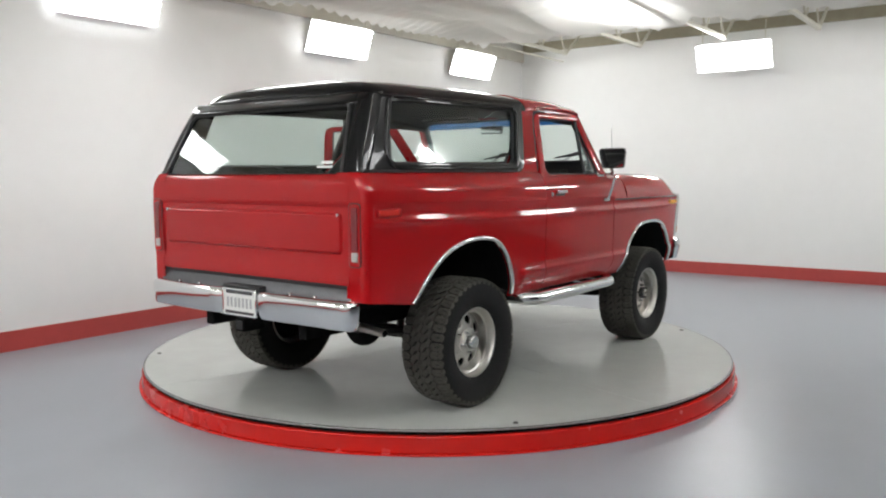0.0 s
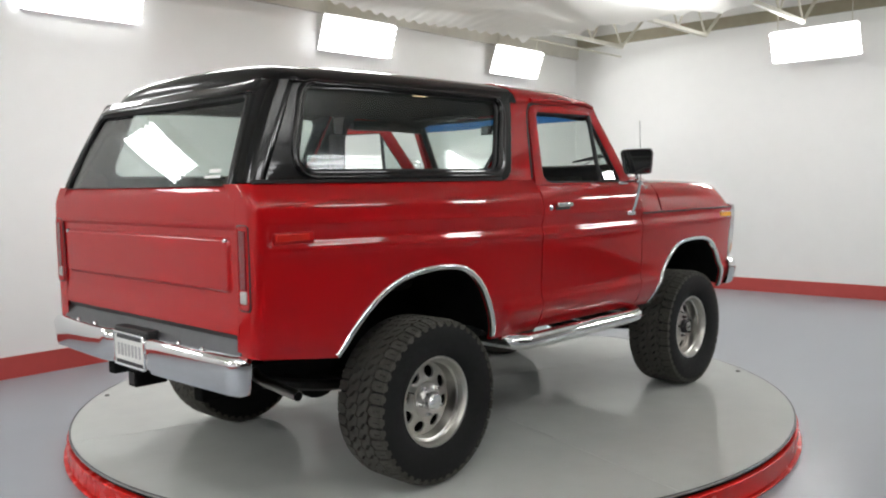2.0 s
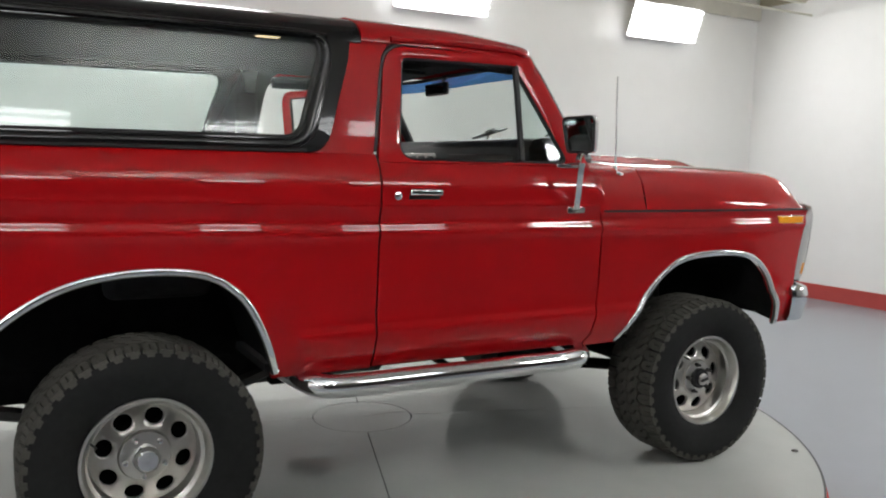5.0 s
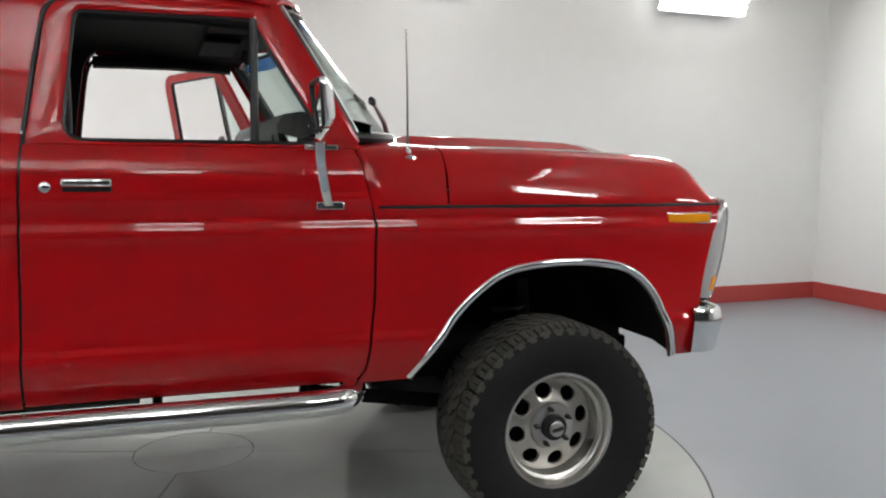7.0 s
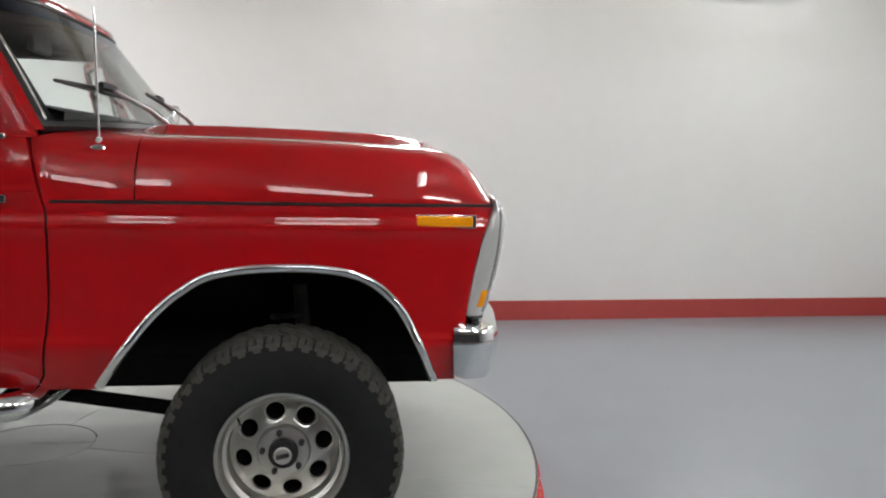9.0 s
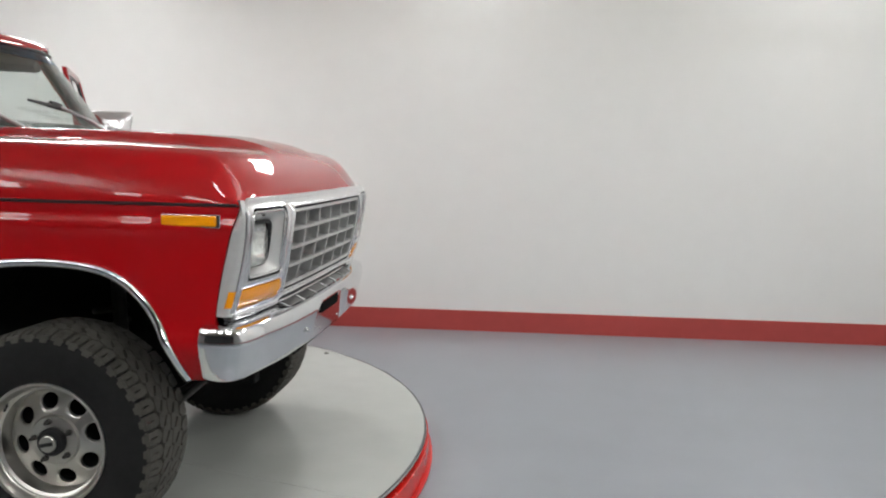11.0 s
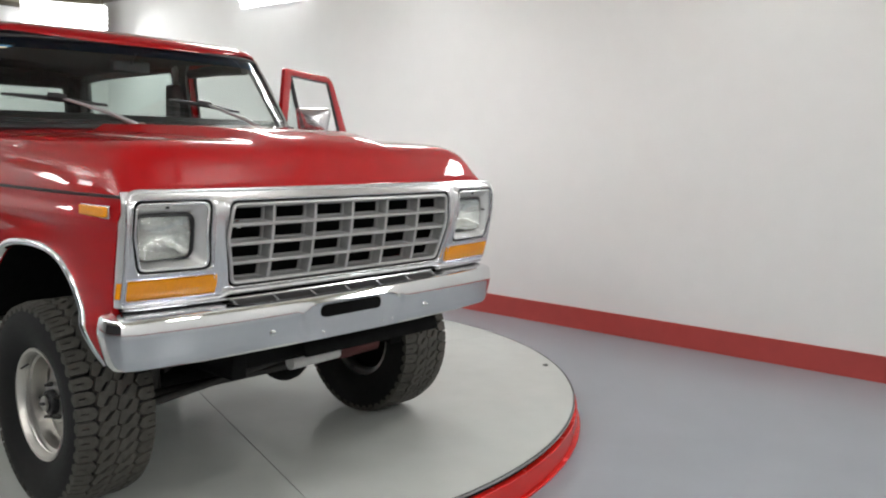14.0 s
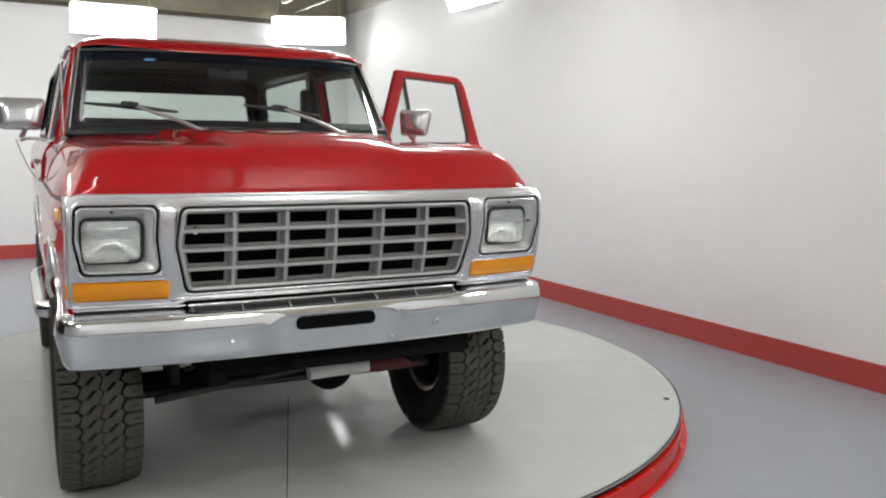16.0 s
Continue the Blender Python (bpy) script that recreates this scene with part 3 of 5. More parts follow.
HINGE = Vector((1.785, 0.958, 0))


def door(s, swing):
    """One door, built shut; swing turns it on its hinge."""
    cols = [(blend(lambda z: door_rear(z) + GAP, lambda z: door_front(z) - GAP, u), 0.0) for u in span(0, 1, 16)]
    skin = part("door", side_sheet(s, cols, ZS, lambda x: 0.853, lambda x: 1.649, deep=0.03), RED, truck, "glossy red door" if not swing else "glossy red door standing open", sharp=25)
    made = [skin]
    def put(name, bm, mat, label="", **k):
        o = part(name, bm, mat, skin, label, **k)
        return o
    outer = rounded([(0.868, 0, 1.6495), (0.935, 0, 2.112), (1.612, 0, 2.118), (1.893, 0, 1.6495)], [0.005, 0.11, 0.03, 0.005])
    inner = rounded([(0.962, 0, 1.660), (1.004, 0, 2.070), (1.545, 0, 2.076), (1.790, 0, 1.660)], [0.07, 0.035, 0.03, 0.035])
    put("window_frame", ring_sheet(outer, inner, frame_y, s, 0.024, (0.25, 0.75), 0.004), RED, "red window frame", sharp=30)
    put("window_seal", tube(bmesh.new(), outline_path(inner, frame_y, s, -0.012), 0.011, seg=6, closed=True), TRIM, "black rubber window seal")
    put("vent_bar", one_tube([(1.552, s * (frame_y(2.07) - 0.008), 2.072), (1.542, s * (frame_y(1.67) - 0.008), 1.668)], 0.014, seg=8), TRIM, "black vent window bar")
    vent = rounded([(1.556, 0, 1.676), (1.560, 0, 2.045), (1.566, 0, 2.045), (1.768, 0, 1.676)], [0.02, 0.003, 0.003, 0.03])
    g = put("vent_glass", pane(vent, frame_y, s, 0.012), GLASS, "clear vent window glass")
    g.visible_shadow = False
    # inner door board
    bm = bmesh.new()
    rows = []
    for u in span(0, 1, 8):
        rows.append([Vector(((door_rear(z) + 0.05) * (1 - u) + (door_front(z) - 0.06) * u, s * (side_y(1.2, z) - 0.085), z)) for z in (0.90, 1.1, 1.3, 1.5, 1.665)])
    grid(bm, rows)
    put("door_board", thick(bm, Vector((0, s * 0.045, 0))), CABIN, "black vinyl door board", bevel=0.01)
    # outer handle and lock
    y = s * (side_y(1.04, 1.535) + 0.002)
    bm = bmesh.new()
    box(bm, (1.04, y + s * 0.014, 1.537), (0.142, 0.022, 0.026))
    box(bm, (0.985, y + s * 0.002, 1.537), (0.02, 0.02, 0.02))
    box(bm, (1.095, y + s * 0.002, 1.537), (0.02, 0.02, 0.02))
    put("door_handle", bm, CHROME, "chrome door handle", bevel=0.008, segs=3)
    put("handle_cup", one_box((1.04, y - s * 0.0005, 1.524), (0.135, 0.004, 0.03)), TRIM, "dark handle recess", bevel=0.001)
    bm = bmesh.new()
    lathe(bm, [(0.0001, 0.008), (0.010, 0.008), (0.016, 0.004), (0.0165, -0.004)], Matrix.Translation((0.925, s * side_y(0.925, 1.523), 1.523)) @ Matrix.Rotation(s * math.pi / 2, 4, "Z"), 20)
    put("door_lock", bm, CHROME, "round chrome door lock")
    # mirror on its bracket
    mx, my, mz = 1.738, 1.055, 1.782
    rows = []
    for d, w, h in ((-0.016, 0.106, 0.076), (-0.020, 0.110, 0.080), (-0.004, 0.111, 0.081), (0.008, 0.101, 0.072), (0.024, 0.070, 0.050), (0.027, 0.034, 0.025)):
        loop = rounded([(0, -w * 0.84, -h * 0.92), (0, w * 0.84, -h * 0.92), (0, w * 1.06, h), (0, -w * 1.06, h)], 0.025, 5)
        turn = Matrix.Rotation(radians(2 * s), 3, "Z") @ Matrix.Rotation(radians(-6), 3, "Y")
        rows.append([Vector((mx, s * my, mz)) + turn @ Vector((d, s * p.y, p.z)) for p in loop])
    bm = bmesh.new()
    vs = grid(bm, rows, close=True)
    bm.faces.new(vs[-1])
    put("mirror_shell", bm, SATIN, "satin steel door mirror shell", sharp=50)
    bm = bmesh.new()
    bm.faces.new([bm.verts.new(v) for v in rows[1]])
    bmesh.ops.translate(bm, vec=(0.005, 0, 0), verts=bm.verts[:])
    put("mirror_glass", thick(bm, Vector((0.004, 0, 0))), MIRROR, "mirror glass")
    rimr = [v + Vector((-0.002, 0, 0)) for v in rows[0]]
    put("mirror_rim", tube(bmesh.new(), rimr, 0.006, seg=6, closed=True), TRIM, "black mirror rim")
    put("mirror_stem", one_tube([(mx + 0.01, s * (my - 0.02), mz - 0.07), (mx - 0.02, s * (my + 0.0), mz - 0.112)], 0.013, seg=8), CHROME, "chrome mirror stem")
    bm = bmesh.new()
    tube(bm, [(1.765, s * 0.905, 1.655), (1.76, s * 0.97, 1.662), (1.742, s * 1.03, 1.664), (1.728, s * 1.06, 1.652)], 0.008, seg=8)
    box(bm, (1.752, s * 0.928, 1.652), (0.11, 0.03, 0.018))
    put("mirror_arm", bm, CHROME, "chrome upper mirror arm", bevel=0.003)
    bm = bmesh.new()
    strap = spline([(1.722, s * 1.078, 1.664), (1.728, s * 1.062, 1.60), (1.752, s * 1.02, 1.50), (1.768, s * 0.990, 1.462)], 10)
    grid(bm, [[p + Vector((dx, s * dy, 0)) for dx, dy in ((-0.015, -0.003), (0.015, -0.003), (0.015, 0.003), (-0.015, 0.003))] for p in strap], close=True)
    box(bm, (1.772, s * 0.982, 1.462), (0.09, 0.016, 0.024))
    put("mirror_brace", bm, CHROME, "chrome mirror brace", bevel=0.003)
    if swing:
        h = Vector((HINGE.x, s * HINGE.y, 0))
        skin.matrix_basis = Matrix.Translation(h) @ Matrix.Rotation(radians(swing), 4, "Z") @ Matrix.Translation(-h)
        skin["open"] = True
    return skin


door(-1, 0)
door(1, -66)


# ---------------------------------------------------------------- hood, cowl, cab
def hood_z(x, q):
    zc = table([(2.19, 1.676), (2.5, 1.674), (2.8, 1.667), (3.05, 1.656), (3.16, 1.650), (3.22, 1.640), (3.27, 1.618), (3.31, 1.584), (3.35, 1.531), (3.375, 1.491), (3.385, 1.478)], x)
    ze = table([(2.19, 1.457), (3.2, 1.459), (3.385, 1.459)], x)
    g = table([(0, 1), (0.5, 0.985), (0.70, 0.972), (0.80, 0.95), (0.86, 0.90), (0.90, 0.80), (0.935, 0.60), (0.965, 0.38), (0.985, 0.17), (1.0, 0.0)], q)
    h = table([(0, 1), (0.6, 0.992), (0.8, 0.978), (0.88, 0.95), (0.92, 0.90), (0.95, 0.80), (0.97, 0.66), (0.985, 0.45), (0.995, 0.2), (1.0, 0.0)], q)
    b = 0.50 + 0.30 * smooth((x - 2.2) / 1.0)
    return ze + (zc - ze) * (g * b + h * (1 - b))


def hood():
    xs = span(2.193, 3.0, 16) + span(3.05, 3.385, 16)
    qs = [0, 0.1, 0.2, 0.3, 0.36, 0.40, 0.43, 0.46, 0.49, 0.52, 0.56, 0.62, 0.68, 0.73, 0.78, 0.82, 0.85, 0.88, 0.90, 0.92, 0.94, 0.955, 0.97, 0.98, 0.99, 1.0]
    qq = [-q for q in qs[:0:-1]] + qs
    rows = []
    for x in xs:
        r = []
        w = side_y(x, 1.46) - 0.006
        back = 0.058 * smooth((x - 2.6) / 0.785)
        for q in qq:
            a = abs(q)
            z = hood_z(x, a)
            fade = smooth((3.325 - x) / 0.32)
            lip = table([(2.2, 0.46), (2.9, 0.37), (3.3, 0.27)], x)
            z += 0.040 * fade * (1 - smooth((a - lip) / 0.060))
            z += 0.006 * fade * (1 - smooth(a / 0.1))
            r.append(Vector((x - back * a ** 3, q * w, z)))
        rows.append(r)
    bm = bmesh.new()
    grid(bm, rows)
    part("hood", thick(bm, Vector((0, 0, -0.015))), RED, truck, "glossy red hood with a raised centre", sharp=60)
    bm = bmesh.new()
    for s in (-1, 1):
        rows = [[Vector((x, s * y, 1.4535)) for y in (0.80, side_y(x, 1.45) - 0.006)] for x in span(1.95, 3.34, 20)]
        grid(bm, rows)
    part("hood_gap", thick(bm, Vector((0, 0, -0.003))), TRIM, truck, "dark shut line under the hood")
    for s in (-1, 1):
        path = [(x, s * (side_y(x, 1.45) - 0.003), 1.4545) for x in span(1.94, 3.325, 30)]
        part("hood_seal", one_tube(path, 0.0055, seg=6), TRIM, truck, "black rubber seal along the hood edge")


hood()


def cowl():
    """The red panel between hood and windshield, with its sides."""
    rows = []
    for u in span(0, 1, 8):
        r = []
        for q in span(-1, 1, 41):
            a = abs(q)
            f = smooth((a - 0.80) / 0.1)
            xr = (1 - f) * (1.895 + 0.19 * (1 - a ** 4)) + f * (door_front(hood_z(2.19, a)) + GAP)
            x = 2.188 * (1 - u) + xr * u
            w = side_y(1.95, 1.46) - 0.006
            wq = q * w
            z = hood_z(2.19, a) + 0.040 * (1 - smooth((a - 0.46) / 0.06)) * (1 - u)
            if a > 0.85:
                f = u * smooth((a - 0.85) / 0.08)
                wq = wq * (1 - f) + math.copysign(table(PROFILE, z) - 0.003, q) * f
            r.append(Vector((x, wq, z + 0.018 * u * (1 - a ** 4))))
        rows.append(r)
    bm = bmesh.new()
    grid(bm, rows)
    part("cowl", thick(bm, Vector((0, 0, -0.015))), RED, truck, "glossy red cowl below the windshield", sharp=50)


cowl()


def shield(u, q, lift=0.0):
    """A place on the windshield: u up, q across."""
    lo = Vector((2.095 - 0.030 * q * q - 0.180 * abs(q) ** 9, q * 0.845, 1.700 - 0.012 * q * q))
    hi = Vector((1.780 - 0.035 * q * q - 0.108 * abs(q) ** 7, q * 0.768, 2.130 - 0.012 * q * q))
    n = Vector((0.75, 0, 0.65))
    p = lo.lerp(hi, u) + n * (0.004 * math.sin(math.pi * u) + lift)
    return p


def windshield():
    bm = bmesh.new()
    grid(bm, [[shield(u, q) for q in span(-1, 1, 25)] for u in span(0, 0.868, 9)])
    g = part("windshield", thick(bm, Vector((-0.004, 0, -0.003))), GLASS, truck, "clear windshield glass", sharp=60)
    g.visible_shadow = False
    bm = bmesh.new()
    grid(bm, [[shield(u, q) for q in span(-1, 1, 25)] for u in (0.870, 0.90, 0.95, 1.0)])
    g = part("sun_band", thick(bm, Vector((-0.004, 0, -0.003))), BLUEBAND, truck, "blue tinted sun band of the windshield", sharp=60)
    g.visible_shadow = False
    edge = [shield(0, q) for q in span(-1, 1, 25)] + [shield(u, 1) for u in span(0.08, 0.92, 9)] + [shield(1, q) for q in span(1, -1, 25)] + [shield(u, -1) for u in span(0.92, 0.08, 9)]
    part("windshield_seal", tube(bmesh.new(), edge, [0.022] * 33 + [0.016] + [0.010] * 25 + [0.016] + [0.022] * 8, seg=8, closed=True), TRIM, truck, "black rubber windshield seal")
    for s in (-1, 1):
        part("windshield_trim", one_tube([shield(u, s, 0.020) for u in span(0.02, 1.0, 12)], 0.0050, seg=8), ALLOY, truck, "bright windshield edge trim")
    for s in (-1, 1):
        rows = []
        for u in span(-0.03, 1.03, 8):
            p = shield(u, s)
            z = p.z
            xf = table([(1.679, 1.886), (2.122, 1.62)], z)
            yf = frame_y(z)
            rows.append([Vector((p.x - 0.03, s * (abs(p.y) - 0.03), z)), Vector((p.x - 0.004, s * abs(p.y), z)), Vector((p.x + 0.006, s * (abs(p.y) + 0.022), z)), Vector((min(xf, p.x) - 0.010, s * (yf - 0.008), z)), Vector((xf - 0.04, s * (yf - 0.012), z)), Vector((xf - 0.05, s * (yf - 0.06), z))])
        bm = bmesh.new()
        grid(bm, rows, close=True)
        part("windshield_pillar", bm, RED, truck, "red windshield pillar", sharp=45)
    for s in (-1, 1):
        part("pillar_lining", one_tube([shield(u, s * 0.97, -0.035) for u in span(0, 1, 8)], 0.028, seg=8), CABIN, truck, "black pillar lining")


windshield()

ROOFCUT = [(0, 2.264), (0.3, 2.260), (0.5, 2.251), (0.62, 2.239), (0.70, 2.221), (0.75, 2.200), (0.785, 2.170), (0.805, 2.134)]


def roof_rows(xs, dz, w=1.0, droop=None, ease=0.0):
    rows = []
    ys = [0, 0.15, 0.3, 0.4, 0.5, 0.56, 0.62, 0.66, 0.70, 0.73, 0.75, 0.77, 0.785, 0.796, 0.805]
    for x in xs:
        ww = w(x) if callable(w) else w
        rows.append([Vector((x - (droop(x, abs(y)) if droop else 0), y * ww, table(ROOFCUT, abs(y)) + dz(x) * (1 - ease * (abs(y) / 0.8) ** 3))) for y in [-v for v in ys[:0:-1]] + ys])
    return rows


def cab():
    bm = bmesh.new()
    grid(bm, roof_rows(span(0.836, 1.45, 8) + [1.52, 1.57, 1.62, 1.665, 1.70, 1.73, 1.76, 1.778, 1.788, 1.793], lambda x: table([(0.7, -0.004), (1.0, -0.008), (1.3, -0.018), (1.48, -0.036), (1.62, -0.056), (1.715, -0.075), (1.762, -0.092), (1.782, -0.106), (1.793, -0.126)], x), droop=lambda x, a: 0.045 * (a / 0.8) ** 2 * smooth((x - 1.2) / 0.6) + 0.135 * (a / 0.8) ** 5 * smooth((x - 1.2) / 0.6), ease=0.75))
    part("roof", thick(bm, Vector((0, 0, -0.012))), RED, truck, "glossy red cab roof", sharp=60)
    for s in (-1, 1):
        path = [(0.96, s * 0.810, 2.136), (1.2, s * 0.810, 2.144), (1.50, s * 0.806, 2.142), (1.61, s * 0.798, 2.126)]
        part("drip_rail", one_tube(spline(path, 14), 0.012, seg=8), RED, truck, "red drip rail")
        part("cant_rail_lining", one_tube([(0.95, s * 0.755, 2.082), (1.3, s * 0.755, 2.086), (1.60, s * 0.735, 2.075)], 0.030, seg=8), CABIN, truck, "black lining over the door opening")
        part("door_gap_seal", one_tube(spline([(0.864, s * 0.888, 1.69), (0.893, s * 0.843, 1.90), (0.918, s * 0.812, 2.04), (0.950, s * 0.800, 2.09), (1.02, s * 0.792, 2.118), (1.3, s * 0.788, 2.122), (1.61, s * 0.785, 2.112)], 40), 0.009, seg=6), TRIM, truck, "black door seal")
        # red pillar behind the door
        rows = []
        for z in (1.676, 1.70, 1.76, 1.84, 1.92, 2.0, 2.06, 2.11, 2.14, 2.165):
            xr = table([(1.676, 0.48), (1.76, 0.57), (1.84, 0.66), (2.165, 0.79)], z)
            xf = table([(1.676, 0.854), (1.90, 0.886), (2.06, 0.914), (2.11, 0.945), (2.12, 0.99), (2.165, 0.99)], z)
            y = frame_y(z) if z < 2.12 else table([(2.118, 0.805), (2.15, 0.785), (2.18, 0.75)], z)
            rows.append([Vector((xr + (xf - xr) * u, s * (y - 0.004), z)) for u in span(0, 1, 10)])
        bm = bmesh.new()
        grid(bm, rows)
        part("cab_pillar", thick(bm, Vector((0, -s * 0.05, 0))), RED, truck, "red cab pillar behind the door", sharp=40)
        bm = bmesh.new()
        grid(bm, [[p + Vector((-0.006, -s * 0.054, 0)) for p in (r[0], r[4], r[9])] for r in rows])
        part("pillar_lining", thick(bm, Vector((0, -s * 0.02, 0))), CABIN, truck, "black inner pillar lining")
    bm = bmesh.new()
    grid(bm, [[p + Vector((0, 0, -0.035)) for p in r[3:-3]] for r in roof_rows(span(-0.66, 1.74, 18), lambda x: table([(0.7, -0.010), (1.3, -0.026), (1.74, -0.080)], x), 0.93, droop=lambda x, a: 0.045 * (a / 0.8) ** 2 * smooth((x - 1.2) / 0.6) + 0.135 * (a / 0.8) ** 5 * smooth((x - 1.2) / 0.6))])
    part("headliner", thick(bm, Vector((0, 0, 0.008))), HEADLINER, truck, "dark headliner", sharp=60)


cab()


dome = part("dome_lamp", one_box((0.62, -0.28, 2.193), (0.13, 0.09, 0.016)), TRIM, truck, "small cabin lamp in the headliner", bevel=0.004)
part("dome_lens", one_box((0.62, -0.28, 2.183), (0.10, 0.06, 0.008)), DOMEGLOW, dome, "small lit warm lamp lens", bevel=0.003)

# ---------------------------------------------------------------- black hardtop
def top_y(z):
    return table([(1.66, 0.905), (1.70, 0.898), (2.12, 0.808), (2.17, 0.775)], z)


def hardtop():
    bm = bmesh.new()
    top = lambda x: table([(-0.79, -0.122), (-0.786, -0.098), (-0.765, -0.068), (-0.74, -0.053), (-0.68, -0.038), (-0.4, -0.022), (0.2, -0.012), (0.765, -0.010)], x)
    grid(bm, roof_rows([-0.79, -0.786, -0.778, -0.765, -0.74, -0.71, -0.68, -0.62, -0.52] + span(-0.4, 0.833, 8), top, lambda x: 1.003 - 0.045 * smooth((-0.60 - x) / 0.20) ** 2, droop=lambda x, a: -0.05 * (a / 0.8) ** 4 * smooth((-0.55 - x) / 0.25)))
    roof = part("hardtop", thick(bm, Vector((0, 0, -0.015))), BLACK, truck, "glossy black fibreglass hardtop", sharp=60)
    for s in (-1, 1):
        outer = rounded([(-0.915, 0, 1.680), (0.656, 0, 1.680), (0.822, 0, 2.172), (-0.677, 0, 2.135)], [0.002, 0.11, 0.004, 0.002], 10)
        def opening(e):
            return rounded([(-0.745 - 1.1 * e, 0, 1.728 - 0.8 * e), (0.562 + e, 0, 1.732 - 0.8 * e), (0.688 + e, 0, 2.120 + 0.5 * e), (-0.618 - 0.9 * e, 0, 2.106 + 0.5 * e)], [0.075 + e, 0.085 + e, 0.065 + e, 0.07 + e], 10)
        inner, rim = opening(0.0), opening(0.050)
        part("side_wall", ring_sheet(outer, inner, lambda z: top_y(z) + 0.007, s, 0.04, (0.5,), 0.0), BLACK, roof, "glossy black side wall of the hardtop", sharp=40)
        bm = bmesh.new()
        rows = []
        for u, up in ((0.0, 0.002), (0.05, 0.011), (0.18, 0.016), (0.45, 0.017), (0.72, 0.015), (0.88, 0.008), (0.97, -0.004), (1.0, -0.028)):
            rows.append([Vector((p.lerp(q, u).x, s * (top_y(p.lerp(q, u).z) + up), p.lerp(q, u).z)) for p, q in zip(rim, inner)])
        grid(bm, rows, close=True)
        part("window_frame", thick(weld(bm), Vector((0, -s * 0.010, 0))), BLACK, roof, "raised glossy black window frame", sharp=50)
        part("window_seal", tube(bmesh.new(), outline_path(inner, top_y, s, -0.018), 0.012, seg=8, closed=True), TRIM, roof, "black rubber window seal")
        g = part("side_window", pane(inner, top_y, s, 0.024), GLASS, roof, "clear fixed side window glass")
        g.visible_shadow = False
        part("belt_seal", one_tube([(x, s * 0.903, 1.687) for x in span(-0.97, 0.58, 10)], 0.009, seg=6), TRIM, roof, "black seal at the belt line")
        # side ribs over the window and the shut line of the rear post
        part("gutter", one_tube([(-0.70, s * 0.812, 2.112), (0.0, s * 0.812, 2.122), (0.69, s * 0.812, 2.124)], 0.010, seg=6), BLACK, roof, "black gutter")
    def rear(y, z):
        h = (z - 1.686) / 0.354
        return Vector((-1.0 + 0.135 * h + 0.027 * h * h - 0.018 * (1 - (y / 0.88) ** 2), y, z))
    for s in (-1, 1):
        rows = []
        for z in span(1.686, 2.118, 12):
            u = (z - 1.686) / (2.115 - 1.686)
            a = Vector((-0.915 + 0.23 * u, s * top_y(z), z))
            b = rear(s * (0.835 - 0.10 * u), z)
            c = Vector((b.x + 0.012, s * (top_y(z) - 0.002), z))
            m = a.lerp(c, 0.62)
            rows.append([a.lerp(m, t) for t in (0.0, 0.5)] + [m * (1 - t) ** 2 + c * 2 * t * (1 - t) + b * t * t for t in span(0, 1, 12)])
        bm = bmesh.new()
        grid(bm, rows)
        part("corner_post", thick(bm, Vector((0.03, -s * 0.02, 0))), BLACK, roof, "rounded glossy black corner post", sharp=60)
    outer = rounded([(0, -0.835, 1.672), (0, 0.835, 1.672), (0, 0.733, 2.125), (0, -0.733, 2.125)], [0.002, 0.002, 0.002, 0.002])
    inner = rounded([(0, -0.795, 1.679), (0, 0.795, 1.679), (0, 0.705, 2.055), (0, -0.705, 2.055)], [0.005, 0.005, 0.05, 0.05])
    def rear_strip(lo, hi, out):
        return [rear(lo.y + (hi.y - lo.y) * u, lo.z + (hi.z - lo.z) * u) + Vector((-out, 0, 0)) for u in span(0, 1, 8)]
    bm = bmesh.new()
    n = len(outer)
    rows = []
    for u in (0.0, 0.3, 0.6, 0.85, 1.0):
        rows.append([rear(a.lerp(b, u).y, a.lerp(b, u).z) + Vector((-0.008 * math.sin(math.pi * u), 0, 0)) for a, b in zip(outer, inner)])
    grid(bm, rows, close=True)
    weld(bm)
    part("rear_wall", thick(bm, Vector((0.03, 0, 0))), BLACK, roof, "glossy black rear frame of the hardtop", sharp=45)
    # the header flares out to a lip over the rear window
    rows = []
    for z, o in ((2.124, -0.004), (2.108, 0.010), (2.092, 0.022), (2.080, 0.031), (2.072, 0.034), (2.064, 0.031), (2.058, 0.018), (2.056, -0.006)):
        rows.append([rear(y * table([(2.05, 0.752), (2.13, 0.735)], z), z) + Vector((-o * (1 - abs(y) ** 12), 0, 0)) for y in span(-1, 1, 33)])
    bm = bmesh.new()
    grid(bm, rows)
    part("rear_header", thick(bm, Vector((0.012, 0, 0))), BLACK, roof, "glossy black header flared over the rear window", sharp=50)
    for dy, dz, w, h in ((0.0, 0.0, 0.12, 0.012), (-0.01, 0.024, 0.09, 0.016)):
        part("window_sticker", one_box(rear(-0.66 + dy, 1.712 + dz) + Vector((-0.004, 0, 0)), (0.003, w, h), Matrix.Rotation(radians(24), 4, "Y")), PLATE, roof, "small white lettering on the rear window")
    part("rear_seal", one_tube([rear(p.y, p.z) + Vector((-0.002, 0, 0)) for p in inner[10:] + inner[:4]], 0.010, seg=6), TRIM, roof, "black rubber rear window seal")
    bm = bmesh.new()
